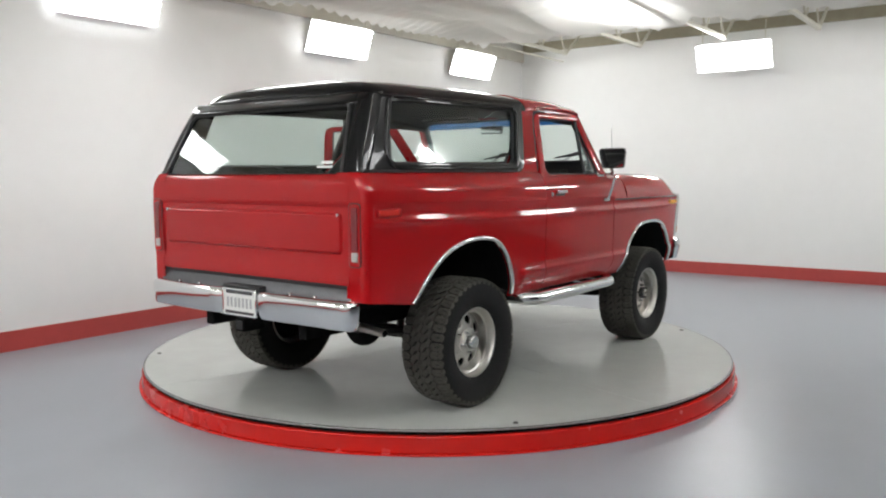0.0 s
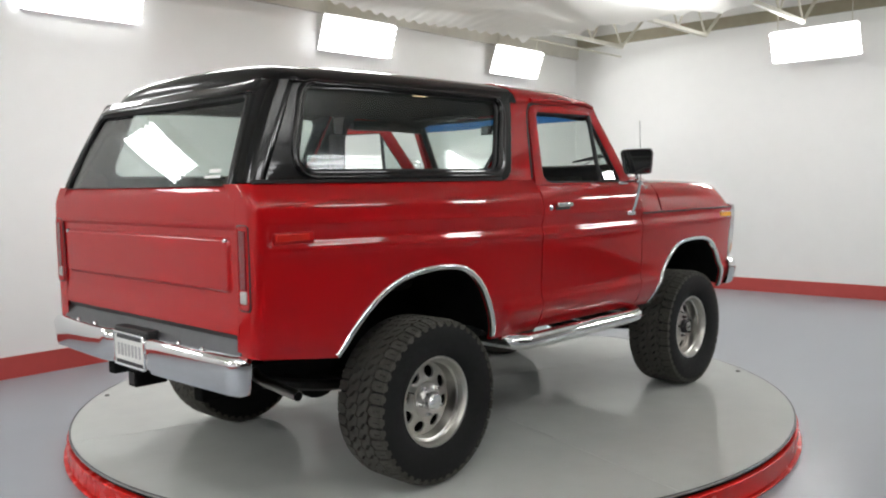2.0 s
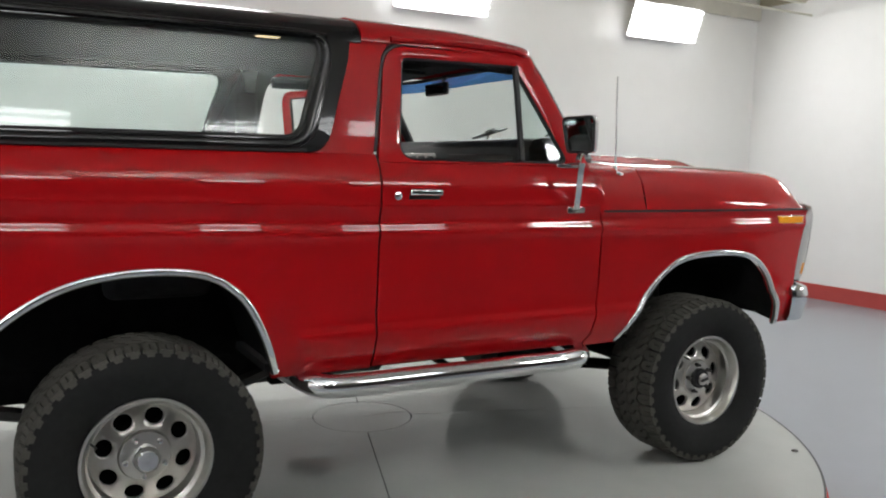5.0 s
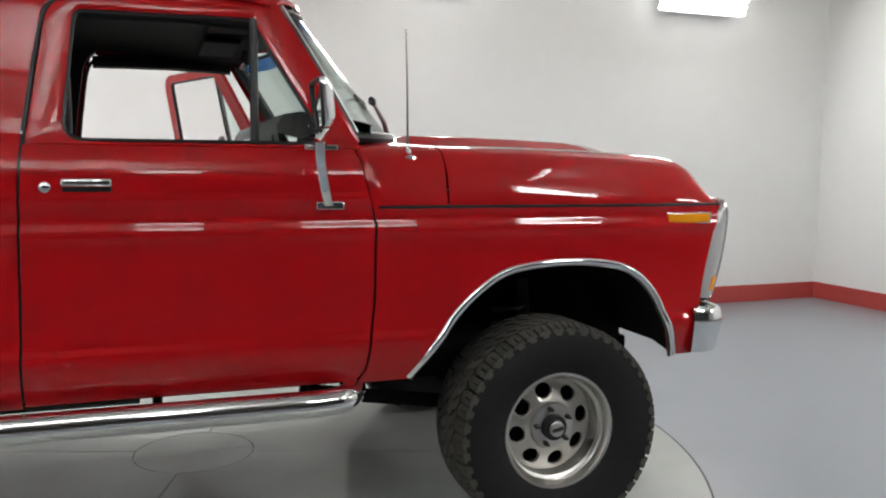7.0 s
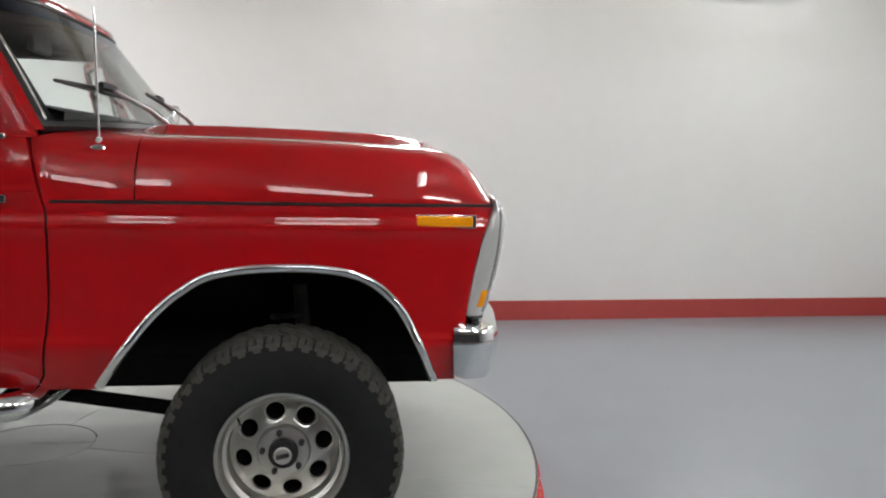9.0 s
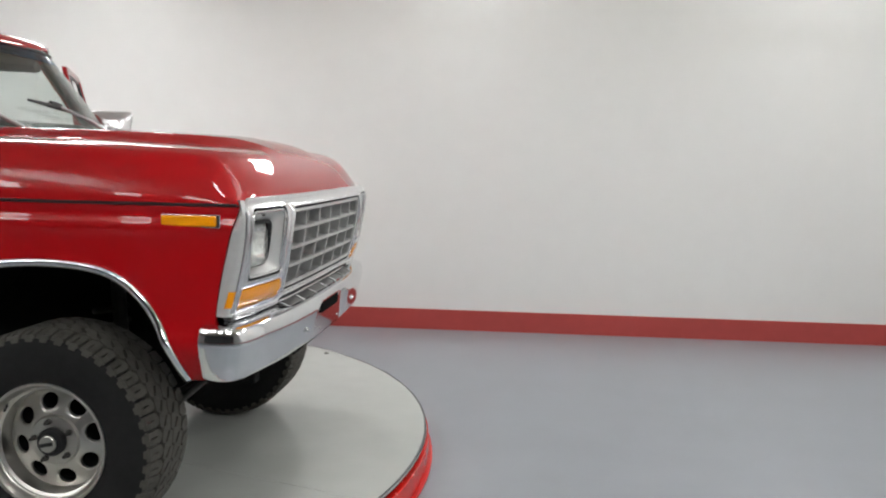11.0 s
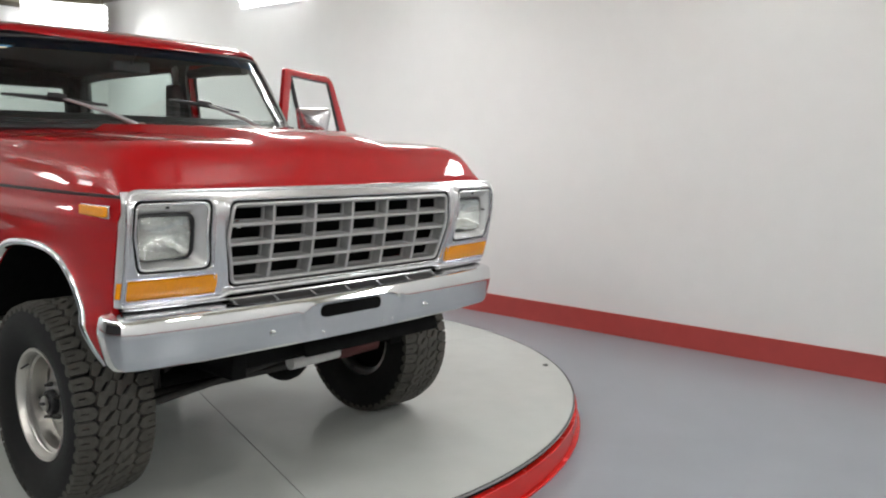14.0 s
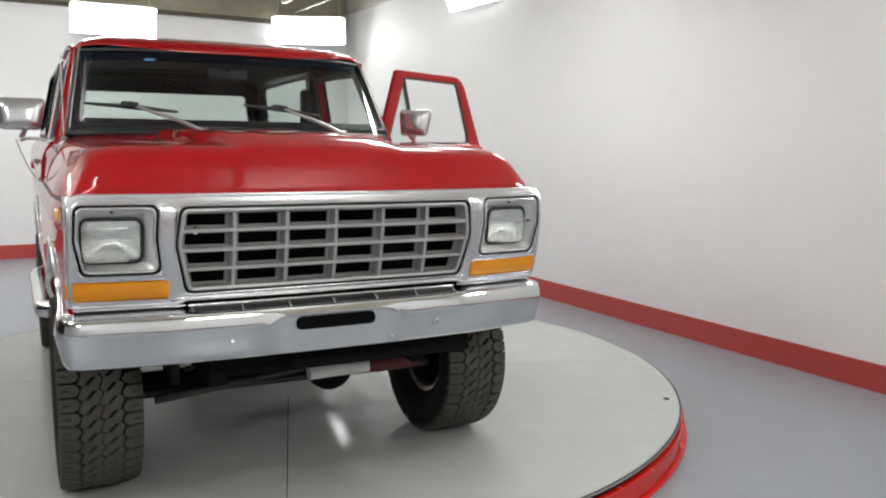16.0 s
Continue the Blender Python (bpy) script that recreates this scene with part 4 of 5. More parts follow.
    grid(bm, [[rear(y * table([(1.679, 0.795), (2.055, 0.715)], z), z) + Vector((0.008, 0, 0)) for y in span(-1, 1, 17)] for z in span(1.672, 2.056, 8)])
    g = part("rear_window", thick(bm, Vector((0.004, 0, 0))), GLASS, roof, "clear rear window glass")
    g.visible_shadow = False


hardtop()


# ---------------------------------------------------------------- tailgate and rear
def tailgate():
    X = -1.011
    def skin(y, z):
        d = 0.0
        d += 0.010 * smooth((z - 1.495) / 0.012) - 0.0
        d -= 0.03 * smooth((z - 1.60) / 0.10) ** 2
        u, v = abs(y) - 0.765, abs(z - 1.35) - 0.080
        out = math.hypot(max(u, 0), max(v, 0)) + min(max(u, v), 0) - 0.035
        d += 0.016 * smooth(-out / 0.015)
        d += 0.012 * smooth((1.19 - z) / 0.1)
        return Vector((X - d, y, z))
    ys = sorted(span(-0.852, -0.81, 3) + span(-0.802, -0.74, 14) + span(-0.70, 0.70, 24) + span(0.74, 0.802, 14) + span(0.81, 0.852, 3))
    zs = sorted(set([1.072, 1.08] + span(1.10, 1.22, 5) + span(1.232, 1.275, 10) + span(1.30, 1.40, 3) + span(1.425, 1.468, 10) + [1.48, 1.494, 1.498, 1.502, 1.508, 1.53, 1.56, 1.60, 1.63, 1.65, 1.67]))
    bm = bmesh.new()
    grid(bm, [[skin(y, z) for y in ys] for z in zs])
    gate = part("tailgate", thick(bm, Vector((0.04, 0, 0))), RED, truck, "glossy red tailgate with a stamped panel", sharp=40)
    for y in (-0.775, 0.775):
        bm = bmesh.new()
        lathe(bm, [(0.0001, 0.008), (0.008, 0.008), (0.011, 0.002), (0.011, -0.006)], Matrix.Translation((X - 0.012, y, 1.452)) @ Matrix.Rotation(math.pi, 4, "Z"), 14)
        part("gate_button", bm, CHROME, gate, "small round chrome button")
    # lower sill and the dark pan above the bumper
    bm = bmesh.new()
    rows = [[Vector((x, y, z)) for y in span(-0.86, 0.86, 12)] for x, z in ((-0.985, 1.075), (-0.995, 1.055), (-1.010, 1.03), (-1.03, 0.975), (-1.03, 0.95))]
    grid(bm, rows)
    part("rear_pan", thick(bm, Vector((0.02, 0, -0.01))), PANMETAL, truck, "dark bright metal pan above the bumper", sharp=60)
    part("gate_gap", one_box((-0.99, 0, 1.063), (0.03, 1.70, 0.03)), TRIM, truck, "dark gap under the tailgate")
    for s in (-1, 1):
        bm = bmesh.new()
        box(bm, (-1.0185, s * 0.897, 1.345), (0.008, 0.064, 0.325))
        tl = part("tail_light", bm, RED, truck, "tall narrow tail light in a red rim", bevel=0.003)
        part("tail_lens", one_box((-1.0225, s * 0.897, 1.377), (0.012, 0.046, 0.236)), DARKRED, tl, "dark red tail lens", bevel=0.004)
        part("reverse_lens", one_box((-1.0225, s * 0.897, 1.228), (0.012, 0.046, 0.052)), CLEARLENS, tl, "clear reverse lens", bevel=0.004)
        part("light_bezel", tube(bmesh.new(), [Vector((-1.020, s * 0.897 + p.y, p.z)) for p in rounded([(0, -0.034, 1.182), (0, 0.034, 1.182), (0, 0.034, 1.508), (0, -0.034, 1.508)], 0.014)], 0.006, seg=8, closed=True), RED, tl, "red bezel")
        part("bezel_gap", tube(bmesh.new(), [Vector((-1.0195, s * 0.897 + p.y, p.z)) for p in rounded([(0, -0.0405, 1.175), (0, 0.0405, 1.175), (0, 0.0405, 1.515), (0, -0.0405, 1.515)], 0.019)], 0.0035, seg=6, closed=True), TRIM, tl, "dark gap round the bezel")
        part("pillar_gap", one_box((-1.0125, s * 0.856, 1.37), (0.01, 0.008, 0.6)), TRIM, truck, "dark tailgate shut line")
        rf = part("side_reflector", one_box((-0.828, s * 0.968, 1.459), (0.205, 0.020, 0.050)), RED, truck, "red bezel of the side reflector", bevel=0.008)
        part("reflector_lens", one_box((-0.838, s * 0.980, 1.461), (0.165, 0.012, 0.032)), REDLENS, rf, "bright red side reflector lens", bevel=0.003)


tailgate()


def section_sweep(path, section, z_axis=Vector((0, 0, 1))):
    """Sweeps (out, up) sections along a plan path; the outside is to the right of travel."""
    rows = []
    n = len(path)
    for i, p in enumerate(path):
        t = (path[min(i + 1, n - 1)] - path[max(i - 1, 0)]).normalized()
        nrm = Vector((t.y, -t.x, 0)).normalized()
        sec = section(p) if callable(section) else section
        rows.append([p + nrm * o + z_axis * u for o, u in sec])
    return rows


def rear_bumper():
    half = [(-1.015, -0.958), (-1.03, -0.961), (-1.05, -0.956), (-1.07, -0.935), (-1.078, -0.90), (-1.086, -0.7), (-1.094, -0.45), (-1.098, -0.28), (-1.094, -0.22), (-1.072, -0.185), (-1.056, -0.165), (-1.056, 0)]
    half = [(x, y * 0.935) for x, y in half]
    pts = [Vector((x, y, 0)) for x, y in half] + [Vector((x, -y, 0)) for x, y in half[-2::-1]]
    # travel from +y to -y along the back, so that the outside points to -x
    pts = pts[::-1]
    sec = [(-0.085, 0.985), (-0.02, 0.993), (0.0, 0.988), (0.012, 0.972), (0.014, 0.958), (0.011, 0.915), (0.006, 0.860), (-0.004, 0.835), (-0.03, 0.826)]
    bm = bmesh.new()
    grid(bm, section_sweep(pts, sec))
    b = part("rear_bumper", thick(bm, Vector((0.006, 0, -0.002))), CHROME, truck, "chrome rear step bumper", sharp=40)
    pl = part("licence_plate", one_box((-1.078, 0, 0.912), (0.006, 0.305, 0.155)), PLATE, truck, "white licence plate in a dark frame", bevel=0.002)
    part("plate_frame", tube(bmesh.new(), [Vector((-1.081, p.y, p.z)) for p in rounded([(0, -0.15, 0.836), (0, 0.15, 0.836), (0, 0.15, 0.988), (0, -0.15, 0.988)], 0.012)], 0.007, seg=6, closed=True), CHROME, pl, "chrome plate frame")
    part("plate_bar", one_box((-1.0825, 0, 0.972), (0.003, 0.24, 0.018)), INK, pl, "dark printed bar")
    part("plate_bar", one_box((-1.0825, 0, 0.850), (0.003, 0.26, 0.018)), INK, pl, "dark printed bar")
    for k in range(7):
        part("plate_stroke", one_box((-1.0825, -0.105 + 0.035 * k, 0.911), (0.003, 0.018, 0.058)), GREYINK, pl)
    part("plate_light", one_box((-1.04, 0, 0.998), (0.07, 0.34, 0.035)), TRIM, truck, "black plate light hood", bevel=0.01)
    for y in (-0.62, -0.42, 0.42, 0.62):
        bm = bmesh.new()
        bmesh.ops.create_uvsphere(bm, u_segments=10, v_segments=6, radius=0.012)
        bmesh.ops.translate(bm, vec=(-1.055, y, 0.993), verts=bm.verts[:])
        part("bumper_bolt", bm, CHROME, b)
    bm = bmesh.new()
    box(bm, (-0.98, 0.03, 0.77), (0.16, 0.08, 0.08))
    box(bm, (-0.96, 0.03, 0.80), (0.05, 0.20, 0.035))
    box(bm, (-0.90, 0, 0.84), (0.08, 0.9, 0.05))
    part("tow_hitch", bm, DARK, truck, "black receiver tow hitch", bevel=0.006)
    part("hitch_socket", one_box((-1.061, 0.03, 0.77), (0.006, 0.055, 0.055)), TRIM, truck, "dark hitch opening")


rear_bumper()


# ---------------------------------------------------------------- wheels
HUBZ = 0.608
TR = HUBZ - DECK


def tyre_mesh():
    """Tyre body about the x axis; +x is the outer side."""
    prof = [(0.205, 0.105), (0.225, 0.125), (0.27, 0.148), (0.33, 0.156), (0.365, 0.152), (0.384, 0.146), (0.390, 0.132), (0.392, 0.05), (0.392, -0.05), (0.390, -0.132), (0.384, -0.146), (0.33, -0.156), (0.27, -0.148), (0.205, -0.105)]
    bm = bmesh.new()
    lathe(bm, prof, Matrix.Identity(4), 64)
    return bm


def tread_mesh():
    """All-terrain blocks: two staggered rows of S-shaped middle blocks and two rows of shoulder lugs."""
    bm = bmesh.new()
    n = 46
    rnd = random.Random(4)
    def block(pts, a, r0, r1, skew=0.0):
        lo, hi = [], []
        mid = sum(p[0] for p in pts) / len(pts)
        pts = [(x, t + skew * (x - mid)) for x, t in pts]
        for x, t in pts:
            aa = a + t
            lo.append(bm.verts.new((x, r0 * math.cos(aa), r0 * math.sin(aa))))
            k = 0.93
            cx = sum(p[0] for p in pts) / len(pts)
            ct = sum(p[1] for p in pts) / len(pts)
            xx, tt = cx + (x - cx) * k, a + ct + (t - ct) * k
            rr = r1 - 0.35 * max(0, abs(xx) - 0.118)
            hi.append(bm.verts.new((xx, rr * math.cos(tt), rr * math.sin(tt))))
        m = len(pts)
        bm.faces.new(hi)
        for i in range(m):
            bm.faces.new((lo[i], lo[(i + 1) % m], hi[(i + 1) % m], hi[i]))
    w = 2 * math.pi / n
    for k in range(n):
        a = k * w
        j = 0.10 * w * (rnd.random() - 0.5)
        for s in (-1, 1):
            block([(s * x, t * w) for x, t in ((0.074, -0.06), (0.086, -0.40), (0.104, -0.47), (0.153, -0.45), (0.153, -0.09), (0.112, -0.06), (0.112, 0.03), (0.153, 0.06), (0.153, 0.43), (0.104, 0.43), (0.086, 0.32))], a + j + (0.5 * w if s > 0 else 0), 0.384, TR, 0.0)
        for i, x in enumerate((-0.038, 0.038)):
            e = 0.5 * w * i + 0.04 * w * (rnd.random() - 0.5)
            block([(x - dx - 0.019 * dt, dt * w) for dx, dt in ((-0.033, -0.66), (-0.010, -0.90), (0.010, -0.22), (0.028, -0.22), (0.033, -0.08), (0.033, 0.66), (0.010, 0.90), (-0.010, 0.22), (-0.028, 0.22), (-0.033, 0.08))], a + e, 0.384, TR, 0.0)
    # lugs on the side wall
    for k in range(n):
        for s in (-1, 1):
            a = k * w + (0.5 * w if s > 0 else 0)
            pts = []
            for r, x in ((0.396, 0.147), (0.372, 0.1515)):
                for t in ((-0.34, 0.3) if r > 0.38 else (0.2, -0.26)):
                    pts.append((r, x, t * w))
            lo = [bm.verts.new((s * (x - 0.012), r * math.cos(a + t), r * math.sin(a + t))) for r, x, t in pts]
            hi = [bm.verts.new((s * (x + 0.002), r * math.cos(a + t), r * math.sin(a + t))) for r, x, t in pts]
            bm.faces.new(hi)
            for i in range(4):
                bm.faces.new((lo[i], lo[(i + 1) % 4], hi[(i + 1) % 4], hi[i]))
    return bm


def rim_mesh():
    """A polished wheel: a deep lip, a dished face with eight round holes."""
    bm = bmesh.new()
    lathe(bm, [(0.196, 0.095), (0.213, 0.112), (0.224, 0.121), (0.222, 0.127), (0.212, 0.126), (0.206, 0.116), (0.200, 0.104), (0.198, 0.085), (0.188, 0.078), (0.185, 0.05), (0.184, 0.0), (0.19, -0.10), (0.21, -0.11)], Matrix.Identity(4), 64)
    def face_x(r):
        return table([(0.06, 0.066), (0.085, 0.064), (0.092, 0.054), (0.165, 0.030), (0.184, 0.022)], r)
    holes, hr, hc = 8, 0.0305, 0.138
    # each of the eight sectors: a ring of quads from the hole to the sector's outline
    for k in range(holes):
        a = 2 * math.pi * k / holes
        h = math.pi / holes
        out = []
        m = 6
        for i in range(m):
            out.append((0.184, -h + 2 * h * i / m))
        for i in range(m):
            out.append((0.184 + (0.092 - 0.184) * i / m, h))
        for i in range(m):
            out.append((0.092, h - 2 * h * i / m))
        for i in range(m):
            out.append((0.092 + (0.184 - 0.092) * i / m, -h))
        ow = [(r * math.cos(t), r * math.sin(t)) for r, t in out]
        rows = []
        for d, dx in ((1.0, 0.0), (0.55, 0.0), (0.12, 0.0), (0.0, -0.003), (0.0, -0.014)):
            row = []
            for (u, v) in ow:
                ang = math.atan2(v, u - hc)
                iu, iv = hc + hr * math.cos(ang) * (0.95 if dx < 0 else 1), hr * math.sin(ang) * 1.08
                pu, pv = iu + (u - iu) * d, iv + (v - iv) * d
                r = math.hypot(pu, pv)
                q = (pu * math.cos(a) - pv * math.sin(a), pu * math.sin(a) + pv * math.cos(a))
                row.append(Vector((face_x(r) + dx, q[0], q[1])))
            rows.append(row)
        grid(bm, rows, close=True)
    lathe(bm, [(0.092, 0.054), (0.086, 0.0635), (0.06, 0.066), (0.0001, 0.066)], Matrix.Identity(4), 48)
    return weld(bm, 2e-4)


TYRE, TREADM, RIMM = bpy.data.meshes.new("tyre"), bpy.data.meshes.new("tread"), bpy.data.meshes.new("wheel")
for me, fn, mat, ang in ((TYRE, tyre_mesh, RUBBER, 40), (TREADM, tread_mesh, TREAD, 30), (RIMM, rim_mesh, ALLOY, 35)):
    b = fn()
    bmesh.ops.recalc_face_normals(b, faces=b.faces[:])
    b.to_mesh(me)
    b.free()
    me.materials.append(mat)
    for p in me.polygons:
        p.use_smooth = True
    me.set_sharp_from_angle(angle=radians(ang))


def wheel(x, s, front, turn):
    """One wheel; s is its side."""
    m = Matrix.Translation((x, s * 0.835, HUBZ)) @ Matrix.Rotation(s * math.pi / 2, 4, "Z") @ Matrix.Rotation(radians(turn), 4, "X")
    w = new("wheel", RIMM)
    w.parent = truck
    w.matrix_parent_inverse = truck.matrix_basis.inverted()
    w.matrix_basis = m
    w["label"] = "polished alloy wheel with eight round holes"
    for name, me, label in (("tyre", TYRE, "black off-road tyre"), ("tread", TREADM, "chunky dusty tyre tread")):
        o = new(name, me)
        o.parent = w
        o["label"] = label
    def put(name, bm, mat, label="", **k):
        bmesh.ops.recalc_face_normals(bm, faces=bm.faces[:])
        me = bpy.data.meshes.new(name)
        bm.to_mesh(me)
        bm.free()
        me.materials.append(mat)
        for p in me.polygons:
            p.use_smooth = True
        me.set_sharp_from_angle(angle=radians(35))
        o = new(name, me)
        o.parent = w
        if label:
            o["label"] = label
    bm = bmesh.new()
    if front:
        lathe(bm, [(0.050, 0.06), (0.050, 0.086), (0.046, 0.092), (0.036, 0.093), (0.034, 0.100), (0.0001, 0.101)], Matrix.Identity(4), 32)
        put("locking_hub", bm, TRIM, "black locking hub")
        bm = bmesh.new()
        lathe(bm, [(0.030, 0.099), (0.030, 0.106), (0.026, 0.109), (0.0001, 0.109)], Matrix.Identity(4), 24)
        put("hub_dial", bm, ALLOY, "bright hub dial")
        bm = bmesh.new()
        box(bm, (0.112, 0, 0), (0.008, 0.044, 0.012))
        put("dial_grip", bm, STEEL)
    else:
        lathe(bm, [(0.048, 0.06), (0.048, 0.098), (0.044, 0.114), (0.034, 0.124), (0.0001, 0.126)], Matrix.Identity(4), 32)
        put("centre_cap", bm, CHROME, "chrome centre cap")
    for k in range(5):
        a = 2 * math.pi * k / 5 + 0.3
        bm = bmesh.new()
        lathe(bm, [(0.0105, 0.060), (0.0105, 0.078), (0.007, 0.081), (0.0065, 0.094), (0.0001, 0.095)], Matrix.Translation((0, 0.070 * math.cos(a), 0.070 * math.sin(a))), 6)
        put("lug_nut", bm, STEEL if front else CHROME)
    bm = bmesh.new()
    tube(bm, [(0.10, 0.196 * math.cos(2.2), 0.196 * math.sin(2.2)), (0.135, 0.18 * math.cos(2.2), 0.18 * math.sin(2.2))], 0.004, seg=6)
    put("valve_stem", bm, TRIM)
    bm = bmesh.new()
    lathe(bm, [(0.180, 0.004), (0.180, -0.06), (0.06, -0.06), (0.06, -0.004), (0.165, -0.012), (0.180, 0.004)], Matrix.Identity(4), 32)
    put("brake_drum", bm, BLACKHOLE, "dark brake drum")


for x, front in ((0.0, False), (2.642, True)):
    for s, turn in ((-1, 12 if front else 30), (1, 70)):
        wheel(x, s, front, turn)


# ---------------------------------------------------------------- front end
def face_x(y, z):
    a = abs(y)
    d = max(0, 1.44 - z)
    return 3.429 - 0.055 * (a / 0.93) ** 3.5 - 0.03 * d - 0.44 * d * d - 0.026 * (max(0, z - 1.40) / 0.07) ** 2


def face_point(y, z, d=0.0):
    return Vector((face_x(y, z) + d, y, z))


FS = -0.015  # the grille, lamps and slot sit a little off the middle
GRILLE = ((0.572, 1.434), (0.590, 1.300), (0.554, 1.121))


def grille_half(z):
    """Half width of the grille opening at a height."""
    (a, za), (b, zb), (c, zc) = GRILLE
    return b + (a - b) * (z - zb) / (za - zb) if z > zb else b + (c - b) * (zb - z) / (zb - zc)


def grille_loop(e, r):
    """The six-sided grille outline, moved in by e."""
    (a, za), (b, zb), (c, zc) = GRILLE
    pts = [(-c + e, zc + e), (c - e, zc + e), (b - e, zb), (a - e, za - e), (-a + e, za - e), (-b + e, zb)]
    return rounded([(0, FS + y, z) for y, z in pts], [r, r, 0.10, r, r, 0.10], 6)


def lamp_loop(s, e, r=0.030):
    """The outline of the headlight recess, bowed on its outer side."""
    m = 0.5 * (1 + s) * FS + 0.5 * (1 - s) * -FS
    pts = [(0.634 + m + e, 1.199 + e), (0.908 - e, 1.199 + e), (0.931 - e, 1.325), (0.924 - e, 1.442 - e), (0.642 + m + e, 1.442 - e), (0.648 + m + e, 1.325)]
    return rounded([(0, s * y, z) for y, z in pts], [r, r, 0.08, r, r, 0.08], 6)


def surround():
    """The silver front panel with its openings."""
    def cell(bm, y0, y1, z0, z1, inn, ro=0.001, zm=None):
        """A ring of sheet between a square outline and an opening, with a raised, returned lip."""
        n = 6
        c = [(0, y0, z0), (0, y1, z0), (0, y1, zm), (0, y1, z1), (0, y0, z1), (0, y0, zm)] if zm else [(0, y0, z0), (0, y1, z0), (0, y1, z1), (0, y0, z1)]
        out = rounded(c, ro, n)
        def dense(loop):
            r = []
            for j, p in enumerate(loop):
                r.append(p)
                if j % (n + 1) == n:
                    q = loop[(j + 1) % len(loop)]
                    r += [p.lerp(q, k / 10) for k in range(1, 10)]
            return r
        rows = []
        out, inn = dense(out), dense(inn)
        for u, d in ((0.0, 0.0), (0.3, 0.0), (0.55, 0.0), (0.70, 0.004), (0.84, 0.007), (0.95, 0.004), (1.0, -0.006), (1.0, -0.030)):
            rows.append([face_point(p.lerp(q, u).y, p.lerp(q, u).z, d) for p, q in zip(out, inn)])
        grid(bm, rows, close=True)
    bm = bmesh.new()
    cell(bm, FS - 0.606, FS + 0.606, 1.097, 1.472, grille_loop(0.0, 0.035), zm=1.30)
    for s in (-1, 1):
        y0 = FS + s * 0.606
        cell(bm, y0, s * 0.94, 1.186, 1.472, lamp_loop(s, 0.0), [0.001, 0.001, 0.001, 0.055, 0.001, 0.001], 1.325)
        cell(bm, y0, s * 0.94, 1.084, 1.186, rounded([(0, y0 + s * 0.003, 1.107), (0, s * 0.936, 1.107), (0, s * 0.936, 1.177), (0, y0 + s * 0.018, 1.177)], [0.008, 0.010, 0.010, 0.012], 6), [0.001, 0.030, 0.001, 0.001])
    weld(bm, 1e-4)
    g = part("grille_surround", bm, SATIN, truck, "satin silver grille surround", sharp=40)
    for s in (-1, 1):
        rows = []
        for z in span(1.084, 1.472, 12):
            f = face_point(s * 0.94, z)
            e = front_edge(min(z, 1.45)) + 0.004
            rows.append([f, f + Vector((-0.012, s * 0.010, 0)), Vector(((f.x + e) / 2, s * 0.955, z)), Vector((e, s * (side_y(e, min(z, 1.449)) - 0.003), z))])
        bm = bmesh.new()
        grid(bm, rows)
        part("surround_side", thick(bm, Vector((0, -s * 0.012, 0))), BOWL, g, "silver wrapped side of the surround", sharp=60)
        bm = bmesh.new()
        grid(bm, [[face_point(s * 0.94, z) + Vector((-dx, s * (0.004 + dy), 0)) for z in span(1.114, 1.170, 4)] for dx, dy in ((0.0, 0.0), (0.012, 0.010), (0.030, 0.013))])
        part("signal_wrap", thick(bm, Vector((0, -s * 0.008, 0))), AMBER, g, "amber lens wrapped round the corner", sharp=60)
    edge = [face_point(p.y, p.z, -0.006) for p in rounded([(0, -0.94, 1.086), (0, -0.60, 1.086), (0, -0.56, 1.100), (0, 0.53, 1.100), (0, 0.57, 1.086), (0, 0.94, 1.086), (0, 0.94, 1.47), (0, -0.94, 1.47)], [0.03, 0.02, 0.02, 0.02, 0.02, 0.03, 0.05, 0.05], 6)]
    fine = []
    for a, b in zip(edge, edge[1:] + edge[:1]):
        k = max(1, int((b - a).length / 0.06))
        fine += [face_point(a.y + (b.y - a.y) * i / k, a.z + (b.z - a.z) * i / k, -0.006) for i in range(k)]
    part("surround_edge", tube(bmesh.new(), fine, 0.010, seg=10, closed=True), SATIN, g, "rounded silver outer edge")
    def ring(loop, d, rad, name, mat, label):
        out = []
        for a, b in zip(loop, loop[1:] + loop[:1]):
            k = max(1, int((b - a).length / 0.06))
            out += [face_point(a.y + (b.y - a.y) * i / k, a.z + (b.z - a.z) * i / k, d) for i in range(k)]
        return part(name, tube(bmesh.new(), out, rad, seg=8, closed=True), mat, g, label)
    ring(grille_loop(0.004, 0.032), -0.010, 0.0065, "grille_gap", BLACKHOLE, "dark gap round the grille")
    ring(grille_loop(0.014, 0.026), -0.006, 0.0075, "grille_frame", SILVER, "rounded silver grille frame")
    for s in (-1, 1):
        ring(lamp_loop(s, 0.003), -0.006, 0.0055, "lamp_gap", BLACKHOLE, "dark gap round the lamp recess")
        ring(lamp_loop(s, 0.011, 0.024), -0.003, 0.005, "lamp_frame", SATIN, "rounded silver lamp frame")
        # funnel between frame and lamp
        lc = s * 0.790 + FS
        a = lamp_loop(s, 0.012, 0.024)
        b = rounded([(0, lc - s * 0.097, 1.242), (0, lc + s * 0.097, 1.242), (0, lc + s * 0.097, 1.317), (0, lc + s * 0.097, 1.392), (0, lc - s * 0.097, 1.392), (0, lc - s * 0.097, 1.317)], [0.032, 0.032, 0.001, 0.032, 0.032, 0.001], 6)
        rows = []
